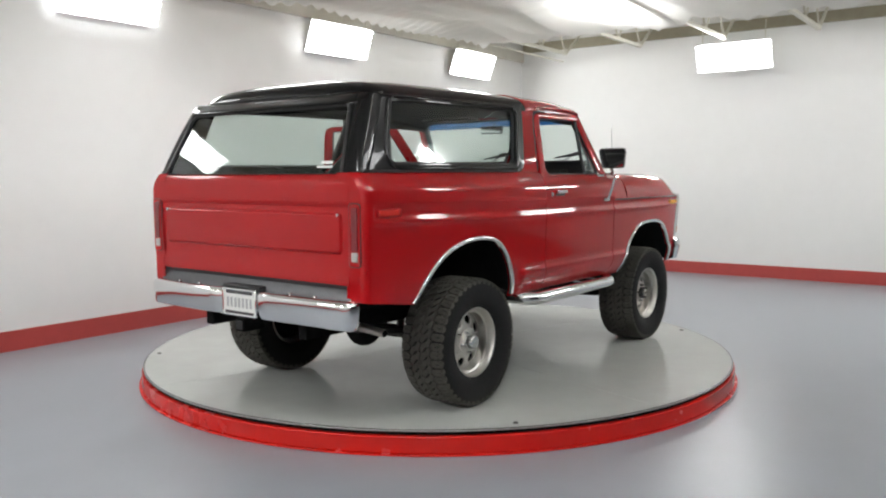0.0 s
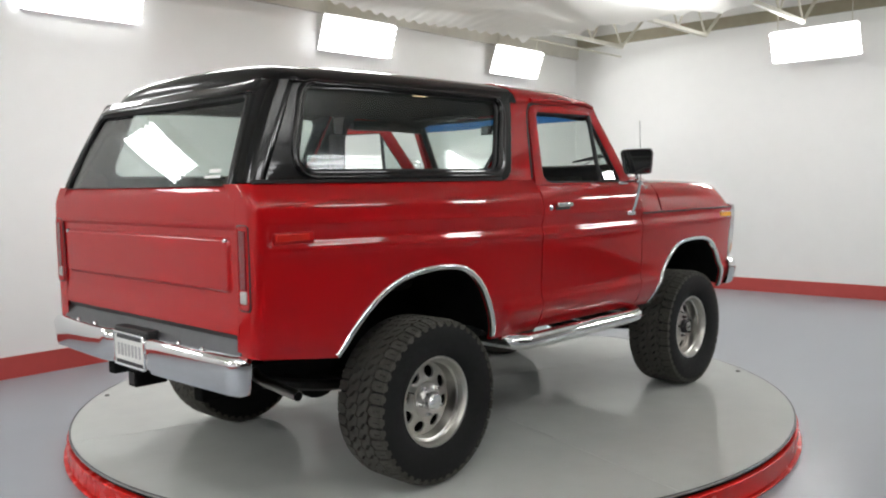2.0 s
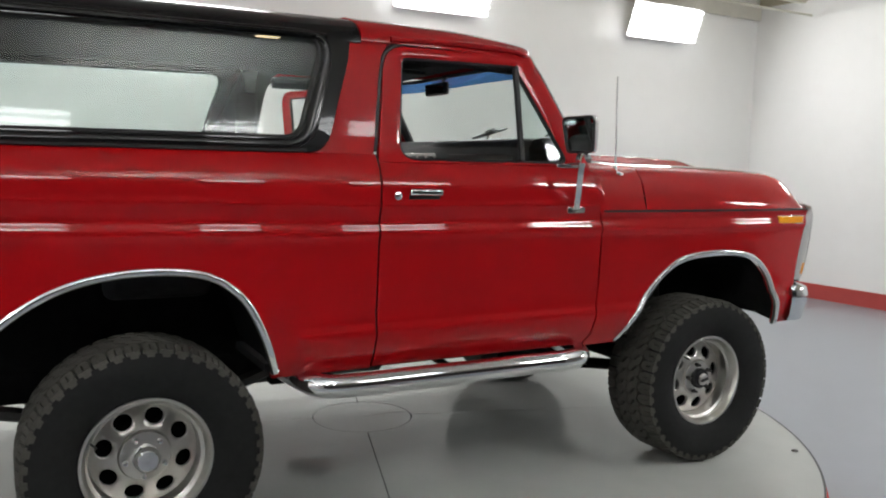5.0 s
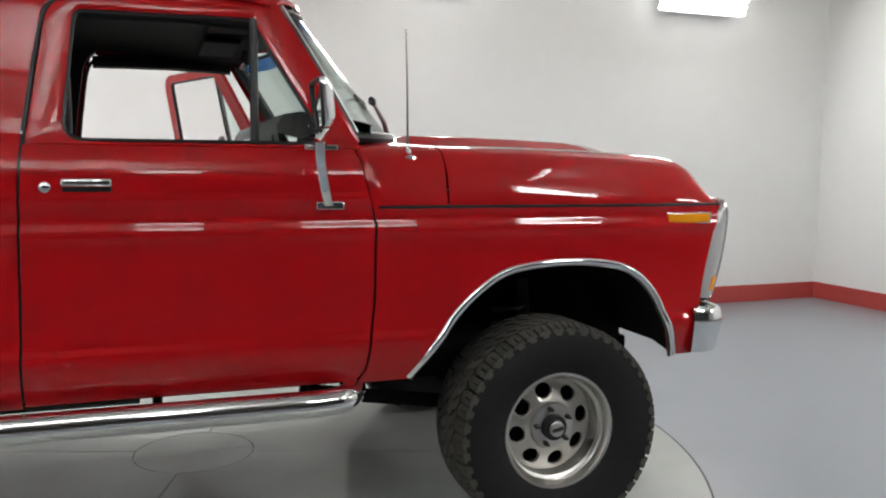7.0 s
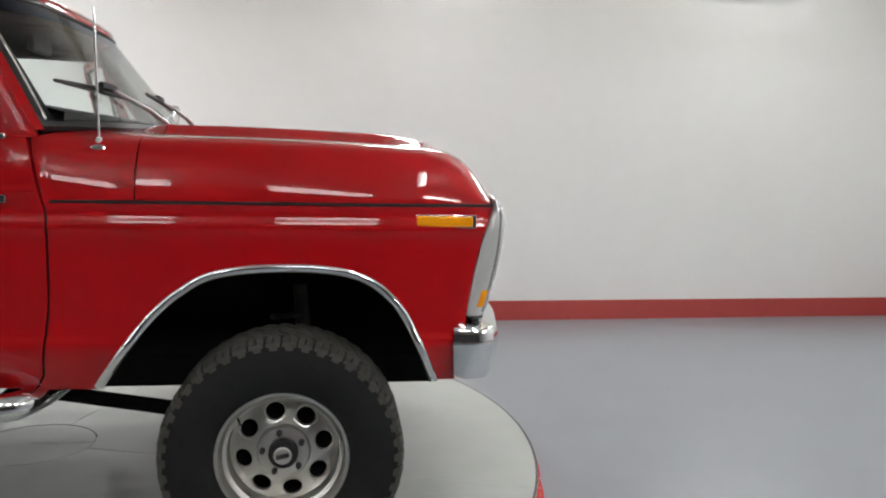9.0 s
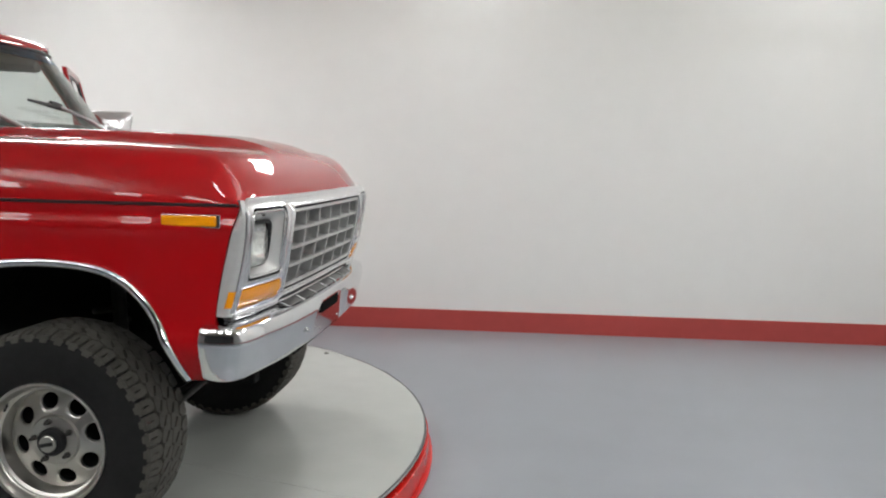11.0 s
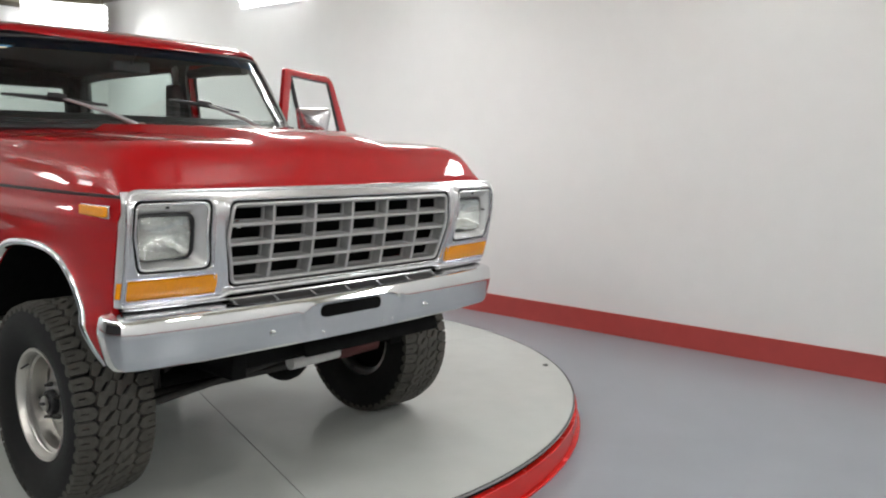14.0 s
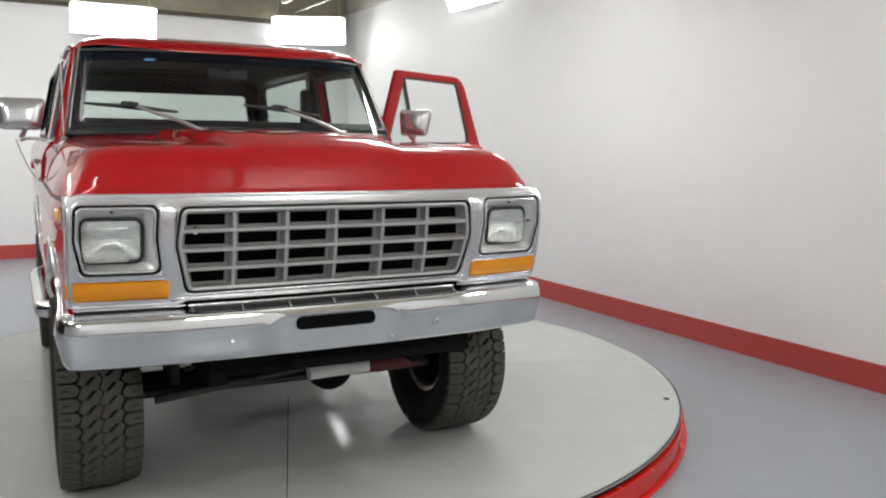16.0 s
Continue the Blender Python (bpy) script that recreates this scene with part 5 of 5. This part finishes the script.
        for u, d in ((0.0, -0.004), (0.12, -0.014), (0.45, -0.026), (0.88, -0.046), (1.0, -0.040)):
            rows.append([face_point(p.lerp(q, u).y, p.lerp(q, u).z, d) for p, q in zip(a, b)])
        bm = bmesh.new()
        grid(bm, rows, close=True)
        part("lamp_bowl", bm, BOWL, g, "silver headlight bowl", sharp=50)
        part("lamp_rim", tube(bmesh.new(), [face_point(p.y, p.z, -0.040) for p in b], 0.0070, seg=8, closed=True), TRIM, g, "dark headlight rim")
        # the lamp itself: a bright dish behind domed glass
        c = Vector((face_x(0.79, 1.317), lc, 1.317))
        def lamp_rows(steps):
            rows = []
            for u, d in steps:
                row = []
                for p in b:
                    v = Vector(((p.y - c.y) / 0.097, (p.z - c.z) / 0.075))
                    v = v.lerp(v.normalized(), 1 - u) * u
                    row.append(Vector((c.x + d, c.y + v.x * 0.097, c.z + v.y * 0.075)))
                rows.append(row)
            return rows
        bm = bmesh.new()
        vs = grid(bm, lamp_rows(((1.0, -0.044), (0.97, -0.034), (0.85, -0.027), (0.6, -0.021), (0.3, -0.018), (0.1, -0.0175))), close=True)
        bm.faces.new(vs[-1])
        hl = part("headlight", thick(bm, Vector((-0.003, 0, 0))), LENSGLASS, truck, "rectangular clear glass headlight", sharp=50)
        bm = bmesh.new()
        vs = grid(bm, lamp_rows(((0.99, -0.040), (0.93, -0.046), (0.78, -0.066), (0.6, -0.082), (0.4, -0.094), (0.2, -0.100), (0.08, -0.1015))), close=True)
        bm.faces.new(vs[-1])
        part("reflector", bm, LAMPGLASS, hl, "bright fluted headlight reflector", sharp=60)
        for y, z in ((lc, 1.418), (lc + s * 0.118, 1.335)):
            part("lamp_screw", one_box(face_point(y, z, -0.025), (0.012, 0.012, 0.008)), TRIM, hl)
        # signal lens: wraps to the side
        bm = bmesh.new()
        rows = []
        for y in span(0.609 + s * FS, 0.936, 14):
            rows.append([face_point(s * y, z, dd) for z, dd in ((1.107, -0.006), (1.112, 0.004), (1.142, 0.008), (1.172, 0.004), (1.177, -0.006))])
        grid(bm, rows)
        part("turn_signal", thick(bm, Vector((-0.02, 0, 0))), AMBER, truck, "amber turn signal lens", sharp=50)
        mk = part("side_marker", one_box((3.177, s * (side_y(3.177, 1.40) - 0.002), 1.402), (0.20, 0.010, 0.044)), CHROME, truck, "thin bright base of the side marker", bevel=0.003)
        part("marker_lens", one_box((3.172, s * (side_y(3.17, 1.40) + 0.004), 1.402), (0.186, 0.014, 0.036)), AMBER, mk, "amber side marker lens", bevel=0.005)
    # grille bars, deep and square
    z_low, z_top = 1.137, 1.418
    zrows = [z_low + (z_top - z_low) * k / 4 for k in range(5)]
    def column(k, z):
        """The place of an upright: the outer two follow the slanted frame."""
        w = grille_half(z) - 0.014
        return FS + (-w if k == 0 else w if k == 6 else -0.576 + 1.152 * k / 6)
    for z in zrows[1:4]:
        rows = []
        for y in span(column(0, z), column(6, z), 15):
            f = face_x(y, z) - 0.008
            rows.append([Vector((f - 0.055, y, z - 0.005)), Vector((f - 0.055, y, z + 0.005)), Vector((f - 0.007, y, z + 0.0075)), Vector((f, y, z + 0.005)), Vector((f, y, z - 0.005)), Vector((f - 0.007, y, z - 0.0075))])
        b2 = bmesh.new()
        vs = grid(b2, rows, close=True)
        b2.faces.new(vs[0])
        b2.faces.new(vs[-1])
        part("grille_bar", b2, SILVER, truck, "silver horizontal grille bar", sharp=40)
    for k in range(1, 6):
        b2 = bmesh.new()
        rows = []
        for z in span(z_low, z_top, 6):
            y = column(k, z)
            f = face_x(y, z) - 0.011
            rows.append([Vector((f - 0.055, y - 0.007, z)), Vector((f - 0.055, y + 0.007, z)), Vector((f - 0.006, y + 0.008, z)), Vector((f, y + 0.005, z)), Vector((f, y - 0.005, z)), Vector((f - 0.006, y - 0.008, z))])
        vs = grid(b2, rows, close=True)
        b2.faces.new(vs[0])
        b2.faces.new(vs[-1])
        part("grille_post", b2, SILVER, truck, "silver upright grille bar", sharp=40)
    for i in range(4):
        for k in range(6):
            z0, z1 = zrows[i] + 0.006, zrows[i + 1] - 0.006
            b2 = bmesh.new()
            rows = []
            for d, ey, ez in ((-0.012, 0.007, 0.0), (-0.052, 0.015, 0.004), (-0.054, 0.023, 0.008), (-0.062, 0.024, 0.009)):
                za, zb = z0 + ez, z1 - ez
                loop = rounded([(0, column(k, za) + ey, za), (0, column(k + 1, za) - ey, za), (0, column(k + 1, zb) - ey, zb), (0, column(k, zb) + ey, zb)], 0.004, 2)
                rows.append([face_point(p.y, p.z, d) for p in loop])
            grid(b2, rows, close=True)
            part("grille_cell", b2, SLAT, truck, sharp=30)
    part("radiator", one_box((3.21, 0, 1.27), (0.03, 1.80, 0.40)), DARK, truck, "black radiator behind the grille")
    for y, z in ((-0.53, 1.345),):
        b2 = bmesh.new()
        lathe(b2, [(0.0001, 0.008), (0.012, 0.008), (0.016, 0.0), (0.016, -0.02)], Matrix.Translation((face_x(y, z) - 0.045, y, z)), 16)
        part("hood_latch_lock", b2, CHROME, truck, "round hood lock in the grille")
    # a black block paints the shaded gap, then the ribbed pan over the bumper
    part("front_valance", one_box((3.235, 0, 1.04), (0.06, 1.74, 0.12)), BLACKHOLE, truck, "black block painting the shaded gap above the bumper")
    # the pan's dark colour imitates the grille mirrored in it
    b2 = bmesh.new()
    grid(b2, [[Vector((face_x(y, 1.09) + dx, y, z)) for y in span(-0.55, 0.52, 25)] for dx, z in ((-0.032, 1.072), (-0.012, 1.068), (0.026, 1.050), (0.045, 1.042))])
    pan = part("gravel_pan", thick(b2, Vector((0, 0, -0.006))), PANREFLECT, truck, "ribbed pan between grille and bumper, coloured with a dark reflection", sharp=50)
    part("pan_lip", one_tube([(face_x(y, 1.09) - 0.014, y, 1.071) for y in span(-0.555, 0.525, 24)], 0.006, seg=8), SATIN, pan, "rounded silver lip of the pan")
    for k in range(7):
        y = FS - 0.53 + 1.06 * k / 6
        x = face_x(y, 1.09)
        part("pan_rib", one_tube([(x - 0.010, y, 1.068), (x + 0.040, y, 1.046)], 0.005, seg=6), SATIN, pan)
    for s in (-1, 1):
        b2 = bmesh.new()
        grid(b2, [[face_point(s * y, 1.09, dx) + Vector((0, 0, z - 1.09)) for y in span(0.555 + s * FS, 0.935, 14)] for dx, z in ((-0.020, 1.084), (0.004, 1.080), (0.004, 1.078), (0.002, 1.074), (-0.03, 1.072))])
        part("surround_ledge", thick(b2, Vector((-0.004, 0, -0.002))), SATIN, g, "silver ledge below the signal lens", sharp=50)


surround()


def front_bumper():
    half = [(3.215, -0.972), (3.26, -0.985), (3.305, -0.980), (3.337, -0.960), (3.358, -0.915), (3.393, -0.7), (3.405, -0.60), (3.409, -0.52), (3.413, -0.45), (3.4175, -0.36), (3.419, -0.31), (3.4198, -0.28), (3.4203, -0.255), (3.4207, -0.235), (3.421, -0.215), (3.4215, -0.19), (3.422, -0.155), (3.422, 0.0)]
    pts = [Vector((x, y, 0)) for x, y in half] + [Vector((x, -y, 0)) for x, y in half[-2::-1]]
    def sec(p):
        mid = smooth((0.285 - abs(p.y - FS)) / 0.08)
        end = smooth((abs(p.y) - 0.52) / 0.08)
        return [(-0.10, 1.049 + 0.024 * end), (-0.045, 1.050 + 0.014 * end), (-0.010, 1.051 + 0.001 * end), (-0.001, 1.048), (0.003, 1.042), (0.0075, 1.026 + 0.004 * mid), (0.0105, 1.008 + 0.016 * mid), (0.012 - 0.002 * mid, 0.992 + 0.026 * mid), (0.010 - 0.023 * mid, 0.984 + 0.026 * mid), (0.005 - 0.021 * mid, 0.955), (-0.005 - 0.012 * mid, 0.910), (-0.012 - 0.006 * mid, 0.882), (-0.018, 0.872), (-0.032, 0.866), (-0.07, 0.866)]
    rows = section_sweep(pts, sec)
    bm = bmesh.new()
    vs = [[bm.verts.new(p) for p in r] for r in rows]
    for a, b in zip(vs[:-1], vs[1:]):
        for j in range(len(a) - 1):
            bm.faces.new((a[j], a[j + 1], b[j + 1], b[j]))
    b = part("front_bumper", thick(bm, Vector((-0.006, 0, -0.001))), CHROME, truck, "chrome front bumper with a centre slot", sharp=28)
    # a black plug paints the shade inside the slot
    bm = bmesh.new()
    bm.faces.new([bm.verts.new((3.4115, p.y + FS, p.z)) for p in rounded([(0, -0.160, 0.958), (0, 0.160, 0.958), (0, 0.160, 1.008), (0, -0.160, 1.008)], 0.026, 8)])
    part("bumper_slot", thick(bm, Vector((-0.05, 0, 0))), BLACKHOLE, b, "black slot with round ends in the bumper")
    for y, z in ((-0.415, 0.937), (0.41, 0.937), (-0.16, 0.895), (0.16, 0.895), (0.22, 0.898)):
        q = bmesh.new()
        bmesh.ops.create_uvsphere(q, u_segments=10, v_segments=6, radius=0.013 if abs(y) > 0.3 else 0.006)
        bmesh.ops.translate(q, vec=(3.415 if abs(y) > 0.3 else 3.404, y, z), verts=q.verts[:])
        part("bumper_bolt", q, CHROME, b)


front_bumper()


# ---------------------------------------------------------------- chassis and cabin
def chassis():
    for s in (-1, 1):
        part("frame_rail", one_box((1.12, s * 0.43, 0.78), (4.2, 0.07, 0.12)), DARK, truck, "black frame rail", bevel=0.008)
        # leaf springs and coil
        path = spline([(-0.68, s * 0.50, 0.76), (-0.3, s * 0.50, 0.675), (0.0, s * 0.50, 0.66), (0.35, s * 0.50, 0.70), (0.62, s * 0.50, 0.79)], 16)
        part("leaf_spring", tube(bmesh.new(), path, 0.028, seg=6), STEEL, truck, "greasy leaf spring")
        part("radius_arm", one_tube([(2.60, s * 0.50, 0.58), (1.75, s * 0.45, 0.70)], 0.03, seg=8), DARK, truck, "black radius arm")
        part("spring_hanger", one_box((0.60, s * 0.50, 0.755), (0.09, 0.06, 0.10)), DARK, truck, bevel=0.01)
        coil = [Vector((2.64 + 0.065 * math.cos(t), s * 0.47 + 0.065 * math.sin(t), 0.66 + 0.36 * t / (12 * math.pi))) for t in span(0, 12 * math.pi, 90)]
        part("coil_spring", one_tube(coil, 0.012, seg=6), STEEL, truck, "dark coil spring")
        part("shock_absorber", one_tube([(2.72, s * 0.52, 0.60), (2.68, s * 0.50, 1.12)], 0.028, seg=10), STEEL, truck, "dark front shock absorber")
        part("shock_absorber", one_tube([(-0.12, s * 0.44, 0.60), (-0.02, s * 0.36, 1.0)], 0.026, seg=10), STEEL, truck, "grey rear shock absorber")
    for x in (0.0, 2.642):
        part("axle", one_tube([(x, -0.72, HUBZ), (x, 0.72, HUBZ)], 0.045, seg=12), DARK, truck, "black axle tube")
        bm = bmesh.new()
        bmesh.ops.create_uvsphere(bm, u_segments=16, v_segments=10, radius=0.14)
        bmesh.ops.scale(bm, vec=(1, 0.9, 1), verts=bm.verts[:])
        bmesh.ops.translate(bm, vec=(x, 0.22 if x > 1 else 0.0, HUBZ), verts=bm.verts[:])
        part("differential", bm, DARK, truck, "black differential housing")
    part("drive_shaft", one_tube([(0.12, 0, HUBZ + 0.02), (1.1, 0.05, 0.72)], 0.035, seg=10), STEEL, truck, "steel drive shaft")
    part("drive_shaft", one_tube([(2.5, 0.22, HUBZ + 0.02), (1.4, 0.15, 0.72)], 0.03, seg=10), STEEL, truck, "steel drive shaft")
    part("transfer_case", one_box((1.25, 0.08, 0.74), (0.5, 0.38, 0.22)), DARK, truck, "black transfer case", bevel=0.04, segs=3)
    part("engine_pan", one_box((2.35, 0.0, 0.80), (0.8, 0.34, 0.26)), DARK, truck, "black engine oil pan", bevel=0.05, segs=3)
    part("fuel_tank", one_box((-0.60, 0, 0.91), (0.50, 0.72, 0.16)), DARK, truck, "black fuel tank", bevel=0.05, segs=3)
    part("crossmember", one_box((3.16, 0, 0.80), (0.10, 0.80, 0.10)), DARK, truck, "black front crossmember", bevel=0.01)
    part("skid_plate", one_box((3.27, 0.24, 0.828), (0.012, 0.80, 0.12), Matrix.Rotation(radians(-18), 4, "Y")), DARK, truck, "dark grey plate below the front bumper", bevel=0.004)
    part("tie_rod", one_tube([(2.80, -0.70, 0.60), (2.84, 0.66, 0.60)], 0.02, seg=10), STEEL, truck, "greasy steering tie rod")
    part("drag_link", one_tube([(2.86, -0.62, 0.585), (2.92, 0.30, 0.70)], 0.018, seg=10), STEEL, truck, "greasy drag link")
    sd = part("steering_damper", one_tube([(2.95, 0.02, 0.650), (2.95, 0.30, 0.655)], 0.032, seg=14), PLATE, truck, "white steering damper")
    part("damper_boot", one_tube([(2.95, 0.30, 0.655), (2.95, 0.34, 0.655), (2.95, 0.55, 0.66)], [0.036, 0.04, 0.034], seg=14), BOOTRED, sd, "red rubber damper boot")
    path = spline([(0.5, -0.30, 0.74), (-0.3, -0.34, 0.84), (-0.60, -0.36, 0.83), (-0.72, -0.50, 0.80), (-0.745, -0.70, 0.785), (-0.75, -0.86, 0.77)], 20)
    tp = part("tail_pipe", tube(bmesh.new(), path, 0.024, seg=12), PIPE, truck, "bare steel tail pipe")
    # a black disc paints the shade inside the pipe
    part("pipe_mouth", one_tube([(-0.75, -0.855, 0.7705), (-0.7502, -0.8625, 0.7695)], 0.021, seg=12), BLACKHOLE, tp, "dark open pipe end")
    part("muffler", one_tube([(0.55, -0.28, 0.74), (1.15, -0.28, 0.74)], 0.085, seg=16), STEEL, truck, "steel muffler")
    for s in (-1, 1):
        y = s * 1.0
        h = 0.806
        path = spline([(0.55, s * 0.74, h + 0.02), (0.575, s * 0.90, h + 0.015), (0.62, s * 0.985, h + 0.005), (0.72, y, h), (1.0, y, h), (1.3, y, h), (1.6, y, h), (1.73, y, h), (1.82, s * 0.985, h + 0.005), (1.865, s * 0.90, h + 0.015), (1.885, s * 0.74, h + 0.02)], 60)
        sb = part("step_bar", tube(bmesh.new(), path, 0.045, seg=20), CHROME, truck, "chrome tubular side step bar")
        for x in (0.70, 1.22, 1.74):
            part("step_bracket", one_tube([(x, s * 0.97, 0.80), (x, s * 0.45, 0.82)], 0.016, seg=8), DARK, sb, "black step bracket")
    bm = bmesh.new()
    box(bm, (1.18, 0, 0.875), (1.50, 1.76, 0.03))
    box(bm, (-0.30, 0, 0.98), (1.40, 0.9, 0.03))
    box(bm, (-0.78, 0, 1.0), (0.40, 1.76, 0.03))
    part("cabin_floor", bm, CABIN, truck, "black cabin floor")
    part("firewall", one_box((1.93, 0, 1.2), (0.03, 1.80, 0.66)), DARK, truck, "black firewall")
    for s in (-1, 1):
        part("cargo_liner", one_box((-0.25, s * 0.86, 1.475), (1.40, 0.03, 0.35)), CABIN, truck, "black cargo side liner")
        part("wheel_box", one_box((0.0, s * 0.66, 1.325), (0.95, 0.40, 0.10)), CABIN, truck, "black wheel box", bevel=0.04)


chassis()


def seat(y, x=0.98):
    bm = bmesh.new()
    box(bm, (x, y, 1.14), (0.50, 0.50, 0.16))
    part("seat_cushion", bm, CABIN, truck, "black vinyl seat cushion", bevel=0.05, segs=3)
    bm = bmesh.new()
    box(bm, (0, 0, 0.23), (0.13, 0.48, 0.44), None)
    bmesh.ops.transform(bm, matrix=Matrix.Translation((x - 0.24, y, 1.18)) @ Matrix.Rotation(radians(-14), 4, "Y"), verts=bm.verts[:])
    part("seat_back", bm, CABIN, truck, "black vinyl seat back", bevel=0.05, segs=3)


seat(-0.42)
seat(0.42)
bm = bmesh.new()
grid(bm, [[(0.80 + dx, 0.742, 2.145 - k), (0.80 + dx + w, 0.732, 2.145 - k)] for k, dx, w in ((0.0, -0.035, 0.09), (0.05, -0.025, 0.07), (0.09, -0.015, 0.05), (0.13, -0.015, 0.05))])
belt = part("belt_anchor", thick(bm, Vector((0, -0.02, 0))), PLATE, truck, "pale plastic belt anchor on the pillar", bevel=0.003)
part("belt_cover", one_box((0.79, 0.720, 1.87), (0.12, 0.06, 0.30)), CABIN, belt, "black belt cover", bevel=0.025, segs=3)
part("rear_bench", one_box((0.12, 0, 1.16), (0.42, 1.0, 0.14)), CABIN, truck, "black vinyl rear bench", bevel=0.05, segs=3)
part("bench_back", one_box((-0.12, 0, 1.40), (0.12, 1.0, 0.42)), CABIN, truck, "black vinyl rear bench back", bevel=0.05, segs=3)


def dash():
    bm = bmesh.new()
    sec = [(1.95, 1.735), (1.80, 1.768), (1.70, 1.774), (1.645, 1.764), (1.622, 1.725), (1.64, 1.58), (1.66, 1.46), (1.75, 1.40), (1.90, 1.38)]
    grid(bm, [[Vector((x, y, z)) for x, z in sec] for y in span(-0.83, 0.83, 15)], close=True)
    d = part("dashboard", bm, CABIN, truck, "black padded dashboard", sharp=50)
    rows = [[shield(u, q, -0.018) + Vector((-0.006 - back, 0, 0)) for q in span(-0.97, 0.97, 25)] for u, back in ((-0.02, 0.0), (0.045, 0.0), (0.05, 0.16))]
    bm = bmesh.new()
    grid(bm, rows)
    part("defroster_top", thick(bm, Vector((0, 0, -0.01))), CABIN, d, "black padded top of the dashboard", sharp=60)
    part("dash_panel", one_box((1.626, 0.36, 1.655), (0.012, 0.62, 0.10)), PIPE, d, "bright instrument panel", bevel=0.004)
    for y in span(0.10, 0.62, 6):
        part("dash_gauge", one_box((1.620, y, 1.655), (0.01, 0.07, 0.07)), TRIM, d, bevel=0.003)
    part("dash_strip", one_box((1.626, -0.40, 1.66), (0.012, 0.62, 0.08)), STEEL, d, "dark dash trim strip", bevel=0.004)
    c = Matrix.Translation((1.44, 0.40, 1.545)) @ Matrix.Rotation(radians(-62), 4, "Y")
    ring = [c @ Vector((0.19 * math.cos(t), 0.19 * math.sin(t), 0)) for t in span(0, 2 * math.pi, 41)[:-1]]
    sw = part("steering_wheel", tube(bmesh.new(), ring, 0.013, seg=8, closed=True), WHEELGREY, truck, "dark steering wheel rim")
    for t in (0.2, math.pi - 0.2, -math.pi / 2):
        part("wheel_spoke", one_tube([c @ Vector((0, 0, -0.03)), c @ Vector((0.19 * math.cos(t + 1.57), 0.19 * math.sin(t + 1.57), 0))], 0.014, seg=8, flat=0.5), WHEELGREY, sw)
    part("steering_column", one_tube([c @ Vector((0, 0, 0)), c @ Vector((0, 0, -0.30))], 0.035, seg=12), CABIN, truck, "black steering column")
    m = part("rear_view_mirror", one_box((1.60, 0.0, 2.035), (0.03, 0.22, 0.065)), TRIM, truck, "black rear view mirror", bevel=0.012, segs=3)
    part("mirror_face", one_box((1.583, 0.0, 2.035), (0.004, 0.20, 0.05)), MIRROR, m, "mirror glass")
    part("mirror_stalk", one_tube([(1.61, 0, 2.05), (1.655, 0, 2.10)], 0.007, seg=6), TRIM, m)
    for s in (-1, 1):
        part("belt_post", one_box((0.80, s * 0.757, 1.88), (0.10, 0.02, 0.40)), CABIN, truck, "black inner pillar lining", bevel=0.01)
        part("sun_visor", one_box((1.52, s * 0.38, 2.13), (0.16, 0.5, 0.02)), HEADLINER, truck, "dark sun visor", bevel=0.008)


dash()


# ---------------------------------------------------------------- wipers and aerial
def wipers():
    for py in (-0.23, 0.46):
        a = shield(0.0, py / 0.795, 0.03) + Vector((0.05, 0, -0.012))
        b = shield(0.27, (py - 0.30) / 0.76, 0.035)
        c0, c1 = shield(0.30, (py - 0.48) / 0.755, 0.028), shield(0.20, (py - 0.10) / 0.775, 0.028)
        w = part("wiper_arm", one_tube([a, a.lerp(b, 0.4) + Vector((0.01, 0, 0.008)), b], [0.012, 0.010, 0.006], seg=8), WIPER, truck, "dull silver wiper arm")
        part("wiper_blade", one_tube([c0, c0.lerp(c1, 0.5) + Vector((0.004, 0, 0.004)), c1], [0.006, 0.013, 0.006], seg=6), TRIM, w, "black wiper blade")
        d = (c1 - c0).normalized()
        part("wiper_clip", one_tube([b - d * 0.04, b, b + d * 0.04], [0.013, 0.016, 0.013], seg=6), TRIM, w, "black wiper clip")
        q = bmesh.new()
        lathe(q, [(0.0001, 0.02), (0.014, 0.02), (0.018, 0.0), (0.018, -0.02)], Matrix.Translation(a) @ Matrix.Rotation(radians(-60), 4, "Y"), 14)
        part("wiper_pivot", q, PIPE, w)
    bm = bmesh.new()
    m = Matrix.Translation((2.066, -0.882, 1.622)) @ Matrix.Rotation(radians(-90), 4, "Y")
    lathe(bm, [(0.040, -0.012), (0.038, 0.002), (0.018, 0.012), (0.009, 0.032), (0.0001, 0.034)], m, 20)
    an = part("aerial_base", bm, CHROME, truck, "chrome aerial base")
    part("aerial_rod", one_tube([(2.066, -0.882, 1.645), (2.064, -0.880, 1.85), (2.06, -0.878, 2.06)], [0.0045, 0.0040, 0.0030], seg=6), SATIN, an, "thin steel aerial rod")


wipers()
